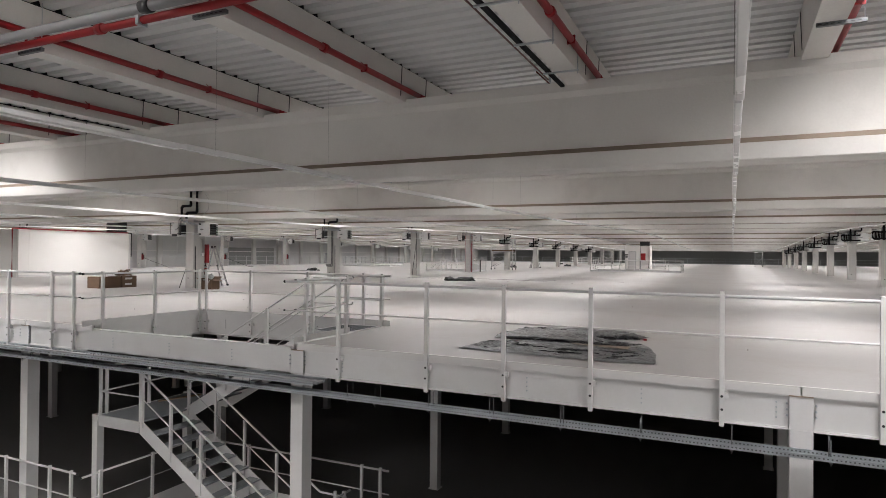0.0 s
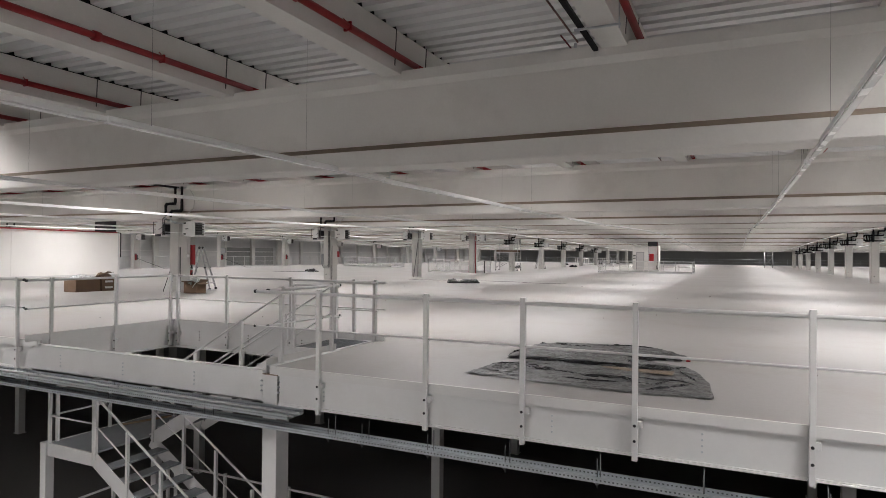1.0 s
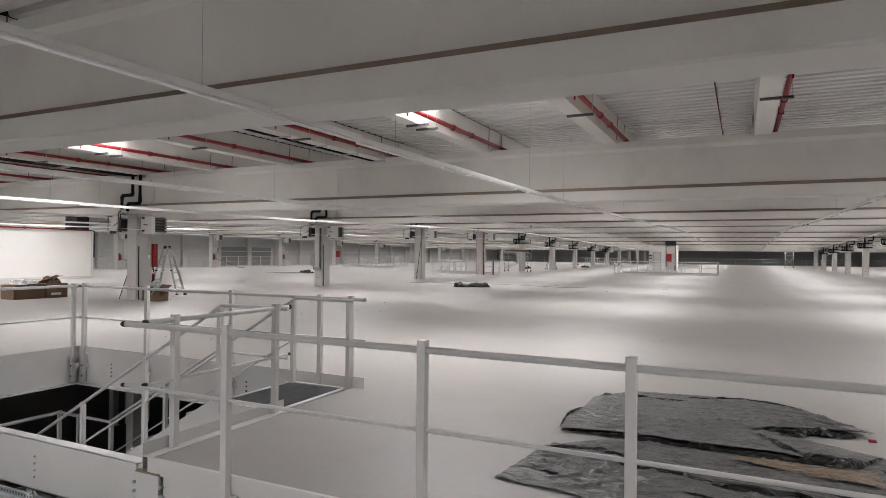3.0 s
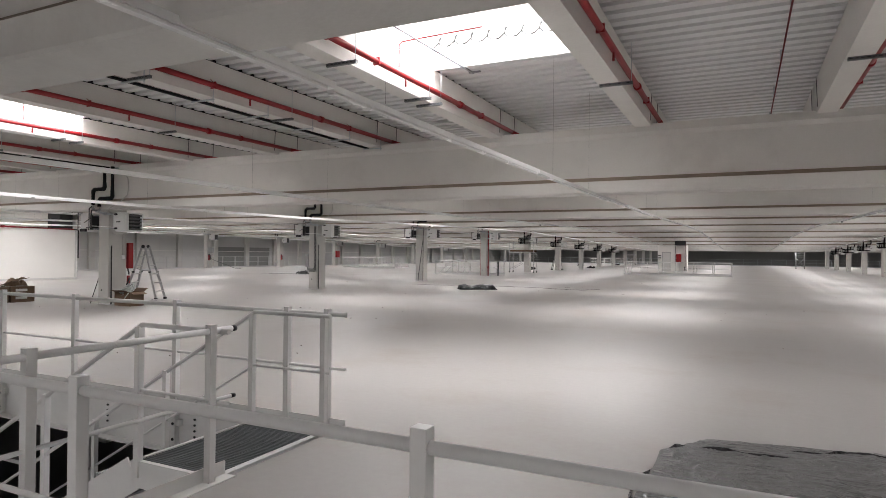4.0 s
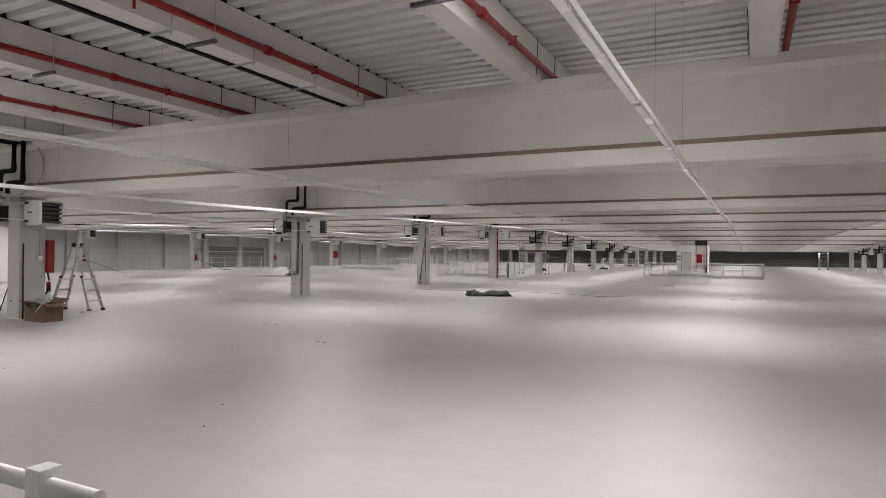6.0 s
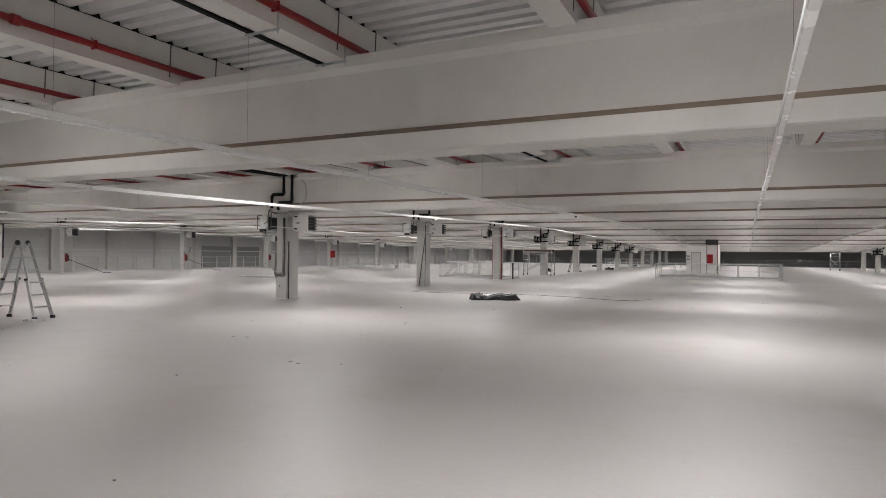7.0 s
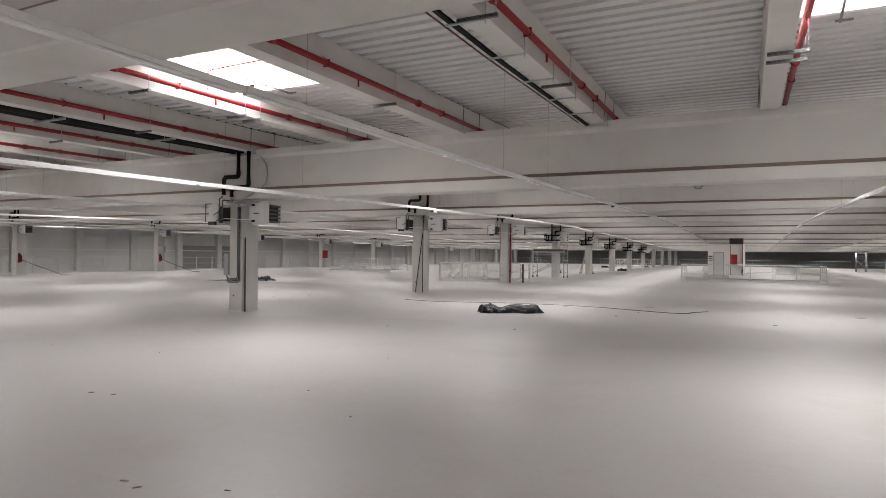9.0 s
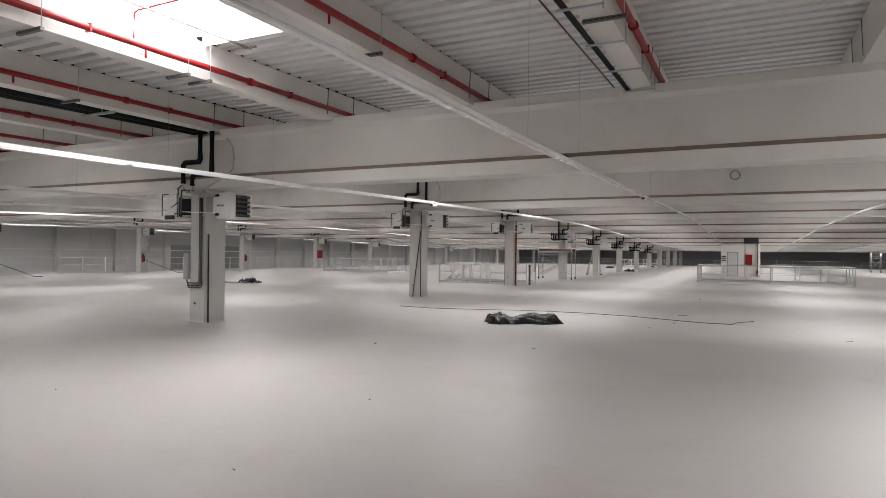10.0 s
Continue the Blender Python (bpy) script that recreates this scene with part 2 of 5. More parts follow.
def boxes(name, spans, material):
    """Many small plain boxes in one mesh."""
    verts, faces = [], []
    for x0, x1, y0, y1, z0, z1 in spans:
        k = len(verts)
        verts += [(x, y, z) for z in (z0, z1) for y in (y0, y1) for x in (x0, x1)]
        faces += [tuple(k + i for i in f) for f in ((0, 2, 3, 1), (4, 5, 7, 6), (0, 1, 5, 4), (2, 6, 7, 3), (0, 4, 6, 2), (1, 3, 7, 5))]
    me = bpy.data.meshes.new(name)
    me.from_pydata(verts, [], faces)
    me.materials.append(material)
    return me


def part(name, bm, material, parent, label=""):
    """Links a bmesh (or a ready mesh) as one mesh object under a thing or a part."""
    me = bm if isinstance(bm, bpy.types.Mesh) else mesh_of(name, bm, material)
    ob = new(name, me)
    ob.parent = parent
    return tagged(ob, label)


def thing(name, label, category, group="", at=(0, 0, 0), turn=0.0):
    e = new(name)
    e.empty_display_size = 0.2
    e.matrix_basis = pose(*at, 0, 0, turn)
    return tagged(e, label, category, group)


def solid(name, bm, material, label, category, group="", kind="", at=(0, 0, 0)):
    ob = new(name, mesh_of(name, bm, *(material if isinstance(material, tuple) else (material,))))
    ob.location = at
    return tagged(ob, label, category, group, kind)


def B():
    return bmesh.new()


# ---- plan ----
BAY = 10.0                                   # beam spacing along y
BEAM_Y = [9.4 + BAY * k for k in range(-4, 14)]
PURLIN = 2.99
PURLIN_X = [-19.51 + PURLIN * k for k in range(-12, 19)]
COL_X = [-47.8, -20.0, 7.75, 36.0]
EDGE = 8.58                                  # front edge of both decks
WEST, EAST, NORTH, SOUTH = -57.5, 66.0, 152.0, -38.0
DECK_W, DECK_E, DECK_N = -49.2, 50.0, 128.0
LOW = -4.1                                   # lower deck level
ROOF = 4.60
# openings in the decks: x0, x1, y0, y1
WELLS = [(-11.4, -6.15, EDGE, 11.55), (-24.4, -19.9, 50.0, 53.2), (-11.8, -3.7, 60.0, 63.6), (-41.7, -35.3, 62.4, 65.4), (-24.6, -20.1, 105.4, 108.6)]


# the roof is nearly level by the deck edge, climbs to a ridge over the deck and falls again
SPINE = [(9.4, 0.0), (24.4, 0.06), (29.4, 0.16), (39.4, 0.36), (49.4, 0.50), (59.4, 0.43), (69.4, 0.30), (89.4, 0.0), (109.4, -0.22)]


def rise(y):
    """How far the roof at y stands above its height at the deck edge."""
    y = min(max(y, SPINE[0][0]), SPINE[-1][0])
    for (ya, za), (yb, zb) in zip(SPINE, SPINE[1:]):
        if y <= yb:
            return za + (zb - za) * (y - ya) / (yb - ya)
    return SPINE[-1][1]


def tilt(y):
    """The mean slope in degrees of the roof bay round y."""
    return math.degrees(math.atan((rise(y + 4.9) - rise(y - 4.9)) / 9.8))


def cells(x0, x1, y0, y1, holes):
    xs = sorted({x0, x1, *[h[i] for h in holes for i in (0, 1)]})
    ys = sorted({y0, y1, *[h[i] for h in holes for i in (2, 3)]})
    for xa, xb in zip(xs, xs[1:]):
        for ya, yb in zip(ys, ys[1:]):
            if not any(h[0] <= (xa + xb) / 2 <= h[1] and h[2] <= (ya + yb) / 2 <= h[3] for h in holes):
                yield xa, xb, ya, yb


# ---- decks, ground, walls ----
def deck(name, z, material, label):
    bm = B()
    for xa, xb, ya, yb in cells(DECK_W, DECK_E, EDGE, DECK_N, WELLS):
        box(bm, xa, xb, ya, yb, z - 0.10, z)
    bmesh.ops.remove_doubles(bm, verts=bm.verts, dist=0.0005)
    seen = {}
    for f in bm.faces[:]:
        key = tuple(round(c, 3) for c in f.calc_center_median())
        if key in seen:
            bmesh.ops.delete(bm, geom=[f, seen[key]], context="FACES_ONLY")
            del seen[key]
        else:
            seen[key] = f
    return solid(name, bm, material, label, "floor", kind="structure")


deck("floor", 0.0, M_FLOOR, "pale worn screed floor of the upper mezzanine with faint stains")
deck("floor_lower", LOW, M_SHADED_SCREED, "dark unlit floor of the lower mezzanine")
solid("ground", box(B(), WEST, EAST, SOUTH, NORTH, -8.4, -8.2), M_GROUND, "grey concrete hall floor far below", "floor", kind="structure")


def panel_wall(name, axis, at, a, b, material, label):
    """A hall wall of wide sheet panels with joints, set back behind flat pilasters."""
    bm = B()
    step = 10.0
    t = a
    while t < b:
        e = min(t + step, b)
        for z0, z1 in ((-8.4, -4.2), (-4.18, 0.68), (0.70, 2.0), (2.02, 5.4)):
            if axis == "x":
                box(bm, at, at + 0.3, t + 0.01, e - 0.01, z0, z1)
            else:
                box(bm, t + 0.01, e - 0.01, at, at + 0.3, z0, z1)
        t = e
    if axis == "x":
        box(bm, at - 0.1, at + 0.28, a, b, -8.4, 5.4) if at > 0 else box(bm, at + 0.02, at + 0.4 - 0.12, a, b, -8.4, 5.4)
    else:
        box(bm, a, b, at + 0.02, at + 0.28, -8.4, 5.4)
    return solid(name, bm, material, label, "wall", kind="structure")


panel_wall("wall_west", "x", WEST - 0.3, SOUTH, 60.0, M_WALL, "grey sheet panel hall wall with horizontal joints")
panel_wall("wall_northwest", "x", WEST - 0.3, 60.0, NORTH, M_MIDWALL, "mid grey sheet panel hall wall with horizontal joints")
panel_wall("wall_east", "x", EAST, SOUTH, NORTH, M_MIDWALL, "grey sheet panel hall wall with horizontal joints")
panel_wall("wall_north", "y", NORTH, WEST, EAST, M_SHADEWALL_DOOR, "dark grey far hall wall in shade")
panel_wall("wall_south", "y", SOUTH - 0.3, WEST, EAST, M_MIDWALL, "grey sheet panel hall wall with horizontal joints")

# ---- roof: ribbed sheet with rooflights ----
# bays of the rooflights: every third purlin bay
SKY_BAYS = [i for i in range(len(PURLIN_X) - 1) if (i - PURLIN_X.index(min(PURLIN_X, key=lambda q: abs(q + 7.55)))) % 3 == 0]
# rows further south lie out of view, added to light the deck's front
SKY_Y = [(b + 4.2, b + 6.45) for b in BEAM_Y[:-1]]


def sky_spans(i):
    """The rooflights of purlin bay i, from y to y; by the deck edge they stand near the beam, but for one further back,
    unseen and added to light the stairs and fascia.
    """
    back = abs(PURLIN_X[i] + 7.55) < 0.1
    return [(a - 2.8, b - 2.8) if 2 < a < 5 and back else (a + 1.7, b + 1.7) if 2 < a < 5 else (a, b) for a, b in SKY_Y]


def roof_sheet():
    verts, faces = [], []
    pitch, depth = 0.285, 0.11

    def height(y):
        u = (y - SOUTH) / pitch % 1.0
        return depth * min(1.0, max(0.0, (u - 0.56) / 0.12), max(0.0, (1.0 - u) / 0.12))

    def run(x0, x1, y0, y1):
        ys = {y0, y1}
        for k in range(int((y0 - SOUTH) / pitch) - 1, int((y1 - SOUTH) / pitch) + 2):
            ys |= {y for y in (SOUTH + (k + u) * pitch for u in (0.0, 0.56, 0.68, 0.88)) if y0 < y < y1}
        ys = sorted(ys)
        s = len(verts)
        for y in ys:
            z = ROOF + height(y) + rise(y)
            verts.append((x0, y, z)); verts.append((x1, y, z))
        for i in range(len(ys) - 1):
            faces.append((s + 2 * i, s + 2 * i + 1, s + 2 * i + 3, s + 2 * i + 2))

    run(WEST - 0.4, PURLIN_X[0], SOUTH - 0.4, NORTH + 0.4)
    run(PURLIN_X[-1], EAST + 0.4, SOUTH - 0.4, NORTH + 0.4)
    for i in range(len(PURLIN_X) - 1):
        x0, x1 = PURLIN_X[i], PURLIN_X[i + 1]
        if i not in SKY_BAYS:
            run(x0, x1, SOUTH, NORTH)
            continue
        y = SOUTH
        for a, b in sky_spans(i):
            run(x0, x1, y, a)
            y = b
        run(x0, x1, y, NORTH)
    me = bpy.data.meshes.new("ceiling")
    me.from_pydata(verts, [], faces)
    me.materials.append(M_SHEET)
    return tagged(new("ceiling", me), "ribbed pale grey steel roof sheet on concrete purlins", "ceiling", kind="structure")


roof_sheet()


def rooflights():
    w, d, up = PURLIN - 0.06, 2.25, 0.42
    bm = B()
    t = 0.04
    # the upstand shares the pane's glow, in place of daylight on its sides
    for x0, x1, y0, y1 in ((0, w, -t, 0), (0, w, d, d + t), (-t, 0, -t, d + t), (w, w + t, -t, d + t)):
        box(bm, x0, x1, y0, y1, -0.02, up)
    kerb = mesh_of("upstand", bm, M_OPAL)
    pane = mesh_of("pane", box(B(), -t, w + t, -t, d + t, up, up + 0.02), M_OPAL)
    bm = B()
    box(bm, 0.0, w, d / 2 - 0.015, d / 2 + 0.015, up - 0.03, up - 0.005)
    bars = mesh_of("glazing_bar", bm, M_TRIM)
    count = 0
    for i in SKY_BAYS:
        for a, b in sky_spans(i):
            count += 1
            win = thing("window_%d" % count, "bright opal rooflight set between two purlins", "window", "rooflights", (PURLIN_X[i] + 0.03, a, ROOF + rise((a + b) / 2)))
            win["kind"] = "structure"
            part("upstand", kerb, None, win)
            part("pane", pane, None, win, "glowing opal plastic pane")
            part("glazing_bar", bars, None, win)
            new("daylight", SKYLIGHT).location = (win.location.x + w / 2, win.location.y + d / 2, win.location.z + 0.02)


rooflights()


# ---- roof beams, purlins ----
def beams():
    prof = [(-0.26, 2.79), (0.26, 2.79), (0.30, 3.02), (0.20, 3.10), (0.20, 3.86), (0.26, 3.94), (0.26, 4.08), (-0.26, 4.08), (-0.26, 3.94), (-0.20, 3.86), (-0.20, 3.10), (-0.30, 3.02)]
    bm = B()
    fs = extrude_profile(bm, prof, "x", 0.0, 27.9)
    for k in (2, 10):
        fs[k].material_index = 1
    bmesh.ops.bevel(bm, geom=[e for e in bm.edges if abs(e.verts[0].co.x - e.verts[1].co.x) > 1 and e.verts[0].co.z < 2.9], offset=0.02, segments=1, affect="EDGES")
    me = mesh_of("roof_beam", bm, M_CONC, M_LEDGE)
    for y in BEAM_Y:
        for x in (-75.7, -47.8, -19.9, 8.0, 35.9):
            ob = new("roof_beam", me)
            ob.location = (x, y, rise(y))
            tagged(ob, "pale concrete roof beam with a dusty brown lower ledge", "beam", "roof beams")


beams()


def purlins():
    prof = [(-0.15, 4.03), (0.15, 4.03), (0.175, 4.575), (-0.175, 4.575)]

    def beam(bm, x, y):
        extrude_profile(bm, [(u + x, z) for u, z in prof], "y", y + 0.26, y + 9.74)

    bm = B()
    beam(bm, 0, 0)
    extrude_profile(bm, [(-0.153, 4.085), (0.153, 4.085), (0.175, 4.575), (-0.175, 4.575)], "y", 9.74, 10.26)
    body = mesh_of("web", bm, M_CONC)
    # black strips added on the purlins to stand for shade in the rib voids
    gap_shades = {}

    def gap_shade(x, y):
        """The black strip that stands in for the shade along a purlin's top, cut back to half where a rooflight stands
        beside it.
        """
        i = PURLIN_X.index(x)
        side = 1 if i in SKY_BAYS else -1 if i - 1 in SKY_BAYS else 0
        cut = None
        for a, b in sky_spans(i if side > 0 else i - 1) if side else ():
            if y <= a < y + 10:
                cut = (round(a - y, 3), round(b - y, 3))
        key = (side, cut)
        if key not in gap_shades:
            bm = B()
            if cut is None:
                box(bm, -0.14, 0.14, 0.0, 10.0, 4.575, 4.672)
            else:
                box(bm, -0.14, 0.14, 0.0, cut[0] - 0.05, 4.575, 4.672)
                box(bm, -0.14, 0.14, cut[1] + 0.05, 10.0, 4.575, 4.672)
                box(bm, *((-0.14, -0.03) if side > 0 else (0.03, 0.14)), cut[0] - 0.05, cut[1] + 0.05, 4.575, 4.672)
            gap_shades[key] = mesh_of("rib_gap_shade", bm, M_BLACK)
        return gap_shades[key]

    plates = []
    for y in (0.45, 9.55):
        for sx in (-1, 1):
            plates.append(mesh_of("fixing_plate", bar(B(), (sx * 0.155, y, 4.1), (sx * 0.178, y, 4.58), 0.016, 0.012), M_LOUVRE))
    rest = B()
    for x in PURLIN_X[1:-1]:
        for y in BEAM_Y[:-1]:
            if -40 < x < 14 and -2 < y < 95:
                t = thing("purlin", "pale concrete purlin between two roof beams", "purlin", "roof purlins", (x, y, rise(y)))
                t.rotation_euler = (radians(tilt(y + 5)), 0, 0)
                part("web", body, None, t)
                part("rib_gap_shade", gap_shade(x, y), None, t, "black foam closure under the roof ribs")
                for me in plates:
                    part("fixing_plate", me, None, t, "dark steel fixing plate")
            else:
                v = [rest.verts.new((x + u, y + e, z + rise(y + e))) for e in (0.26, 9.74) for u, z in prof]
                for i in range(4):
                    rest.faces.new((v[i], v[(i + 1) % 4], v[4 + (i + 1) % 4], v[4 + i]))
    solid("purlin_rows", rest, M_CONC, "rows of pale concrete purlins further off", "purlin", kind="stuff")


purlins()


# ---- concrete columns ----
def columns():
    shafts = {y: mesh_of("shaft", box(B(), -0.225, 0.225, -0.30, 0.30, -8.2, 2.79 + rise(y), 0.02), M_COLUMN) for y in BEAM_Y}
    collar = mesh_of("collar", box(B(), -0.235, 0.235, -0.31, 0.31, 0.0, 0.025, 0.006), M_TRIM)
    socket = mesh_of("socket", tube(B(), [(-0.06, -0.301, 0.42), (-0.06, -0.312, 0.42)], 0.025, 10), M_DARK)
    for x in COL_X:
        for y in BEAM_Y[3:]:
            if x > 0 and y > 112:
                continue
            c = thing("concrete_column", "pale concrete column rising through the mezzanine floor", "column", "concrete columns", (x, y, 0))
            part("shaft", shafts[y], None, c)
            part("collar", collar, None, c)
            part("socket", socket, None, c, "small dark lifting socket")


columns()


# ---- steel frame of the two decks ----
fascia_bolt = mesh_of("bolt", tube(B(), [(0, 0, 0), (0, -0.014, 0)], 0.011, 6), M_GALV)


def fascia(z, group):
    """The white channel along the deck edge with its trim and bolt groups."""
    spans = [(-20.85, -13.6), (-13.3, -11.4), (-11.4, -6.25), (-5.97, 1.11), (1.37, 8.61), (8.87, 16.11), (16.37, 23.6), (-28.4, -21.15), (-35.8, -28.7)]
    for a, b in spans:
        well = a == -11.4
        t = thing("edge_beam", "white painted steel edge beam of the mezzanine with bolt heads", "beam", group, (0, EDGE, z))
        bm = B()
        top = -0.10 if not well else -0.06
        box(bm, a, b, -0.02 if well else 0.0, 0.0 if well else 0.02, -0.50, top)
        box(bm, a, b, -0.02, 0.10, -0.50, -0.485)
        box(bm, a, b, -0.026, 0.10, top - 0.015, top)
        if not well:
            box(bm, a, b, -0.03, 0.02, -0.515, -0.50)
        part("channel", bm, M_STEEL, t)
        if not well:
            part("edge_trim", box(B(), a - 0.14, b + 0.14, -0.031, 0.0, -0.099, 0.012, 0.003), M_TRIM, t)
        x = a + 0.75
        while x < b:
            for k in range(4):
                part("bolt", fascia_bolt, None, t).location = (x, -0.018 if well else 0.002, -0.20 - 0.06 * k)
            x += 1.55


fascia(0.0, "upper edge beams")
fascia(LOW, "lower edge beams")


def steel_posts():
    flange = [mesh_of("flange", box(B(), -0.135, 0.115, y, y + 0.02, -0.5, -0.112), M_STEEL) for y in (-0.165, 0.14)]
    web = mesh_of("web", box(B(), -0.012, 0.012, -0.14, 0.14, -0.5, -0.11), M_STEEL)
    boxed = mesh_of("shaft", box(B(), -0.135, 0.115, -0.165, 0.10, LOW, -0.5, 0.012), M_STEEL)
    slim = mesh_of("shaft", box(B(), -0.10, 0.10, -0.10, 0.10, LOW, -0.42, 0.012), M_STEEL)
    plate = mesh_of("base_plate", box(B(), -0.2, 0.2, -0.2, 0.2, LOW, LOW + 0.02), M_STEEL)
    small = mesh_of("base_plate", box(B(), -0.13, 0.13, -0.13, 0.13, LOW, LOW + 0.015), M_STEEL)
    cap = mesh_of("cap_plate", box(B(), -0.135, 0.115, -0.172, 0.17, -0.1115, -0.1), M_LEDGE)
    bolts = [mesh_of("bolt", tube(B(), [(sx, -0.14, -0.20 - 0.07 * k), (sx, -0.175, -0.20 - 0.07 * k)], 0.013, 6), M_GALV) for sx in (-0.16, 0.14) for k in range(3)]
    for y in (EDGE + 0.13, 13.65, 18.8, 23.9, 29.0, 34.1):
        for x in (-35.95, -28.55, -21.0, -13.45, -6.1, 1.25, 8.75, 16.25):
            if y > 9:
                x += 0.14 if x > -10 else 0.65
            first = y < 9
            c = thing("steel_post", "white steel post carrying the mezzanine edge" if first else "white square steel post under the mezzanine", "post", "mezzanine posts", (x, y, 0))
            part("shaft", boxed if first else slim, None, c)
            if first:
                for me in flange:
                    part("flange", me, None, c)
                part("web", web, None, c)
                part("cap_plate", cap, None, c)
                for me in bolts:
                    part("bolt", me, None, c)
            part("base_plate", plate if first else small, None, c)
    # underside joists of the upper deck
    me = mesh_of("joist", box(B(), DECK_W, DECK_E, -0.06, 0.06, -0.42, -0.115), M_STEEL)
    for y in (13.65, 18.8, 23.9, 29.0, 34.1):
        ob = new("joist", me)
        ob.location = (0, y, 0)
        tagged(ob, "white steel joist under the mezzanine deck", "beam", "deck joists")


steel_posts()


# ---- guard rails ----
POST_SEC = 0.028


def railing(name, pts, posts, z=0.0, label="white steel guard rail with a mid rail", group="guard rails", drop=0.0, toe=False, over=(0.0, 0.0), tops=(1.06, 0.57), caps=True, steel=None):
    """Posts at the given points and two tubes along a run of points."""
    t = thing(name, label, "railing", group, (pts[0][0], pts[0][1], z))
    steel = steel or M_STEEL
    o = Vector((pts[0][0], pts[0][1], 0))
    key = (round(drop, 3), steel.name)
    if key not in POST_MESH:
        POST_MESH[key] = mesh_of("post", box(B(), -POST_SEC, POST_SEC, -POST_SEC, POST_SEC, -drop, 1.105, 0.004), steel)
        BOLT_MESH[key] = [mesh_of("bolt", tube(B(), [(0, -POST_SEC - 0.001, -k), (0, -POST_SEC - 0.008, -k)], 0.016, 8), M_DARK) for k in (0.18, 0.34)]
        CLIP_MESH[key] = [mesh_of("clip", box(B(), POST_SEC, POST_SEC + 0.045, -0.01, 0.06, -k - 0.035, -k + 0.035, 0.004), steel) for k in (0.17,)]
    for p in posts:
        ob = part("post", POST_MESH[key], None, t)
        ob.location = (p[0] - o.x, p[1] - o.y, 0)
        if drop > 0.2:
            for nm, table in (("bolt", BOLT_MESH), ("clip", CLIP_MESH)):
                for me in table[key]:
                    part(nm, me, None, ob)
    run = [Vector((p[0], p[1], 0)) - o for p in pts]
    a, b = (run[0] - run[1]).normalized(), (run[-1] - run[-2]).normalized()
    run[0], run[-1] = run[0] + a * over[0], run[-1] + b * over[1]
    part("handrail", tube(B(), [p + Vector((0, 0, tops[0])) for p in run], 0.022, 10), steel, t)
    part("mid_rail", tube(B(), [p + Vector((0, 0, tops[1])) for p in run], 0.014, 8), steel, t)
    if caps and (over[0] > 0.05 or over[1] > 0.05):
        for end, d, ov in ((run[0], a, over[0]), (run[-1], b, over[1])):
            if ov > 0.05:
                for zz, r in ((tops[0], 0.024), (tops[1], 0.016)):
                    part("end_cap", tube(B(), [end - d * 0.03 + Vector((0, 0, zz)), end + d * 0.006 + Vector((0, 0, zz))], r, 8), M_DARK, t, "black plastic end cap")
    if toe:
        bm = B()
        for p, q in zip(run, run[1:]):
            bar(bm, p + Vector((0, 0, 0.06)), q + Vector((0, 0, 0.06)), 0.008, 0.12)
        part("toe_board", bm, steel, t)
    return t


POST_MESH, BOLT_MESH, CLIP_MESH = {}, {}, {}


def ticks(a, b, step):
    a, b = Vector(a), Vector(b)
    n = max(1, round((b - a).length / step))
    return [tuple(a.lerp(b, i / n)) for i in range(n + 1)]


FRONT = EDGE - 0.06
EAST_POSTS = [-5.27, -3.68, -2.45, -1.22, 0.385, 2.03, 3.75, 5.5, 7.25, 9.0, 10.75, 12.5]
WEST_POSTS = [-11.81, -12.5, -14.0, -15.1, -16.6, -18.1, -19.6, -21.1, -22.6, -24.1, -25.6]
for z, g in ((0.0, "upper guard rails"), (LOW, "lower guard rails")):
    railing("guard_rail", [(-5.27, FRONT), (12.5, FRONT)], [(x, FRONT) for x in EAST_POSTS], z, "white steel guard rail bolted to the deck edge", g, drop=0.55, over=(1.1, 0.2), tops=(1.045, 0.56))
    railing("guard_rail", [(-11.81, FRONT), (-25.6, FRONT)], [(x, FRONT) for x in WEST_POSTS], z, "white steel guard rail bolted to the deck edge", g, drop=0.55, over=(0.2, 0.2))
    railing("guard_rail", [(-11.33, 8.62), (-11.33, 11.46)], [(-11.33, 8.82), (-11.33, 10.1), (-11.33, 11.40)], z, "white guard rail along the side of the stair opening", g, drop=0.42, toe=True, over=(0.25, 0.05))
    railing("guard_rail", [(-11.27, 11.5), (-6.22, 11.5)], [(-11.21, 11.5), (-9.8, 11.5), (-8.15, 11.5), (-6.68, 11.5), (-6.22, 11.5)], z, "white guard rail along the back of the stair opening", g, drop=0.42, toe=True, over=(0.05, 0.2), caps=False)
    railing("guard_rail", [(-6.17, 8.85), (-6.17, 10.08)], [(-6.17, 8.85), (-6.17, 10.08)], z, "short white guard rail beside the stair head", g, drop=0.12, over=(0.3, 0.22))


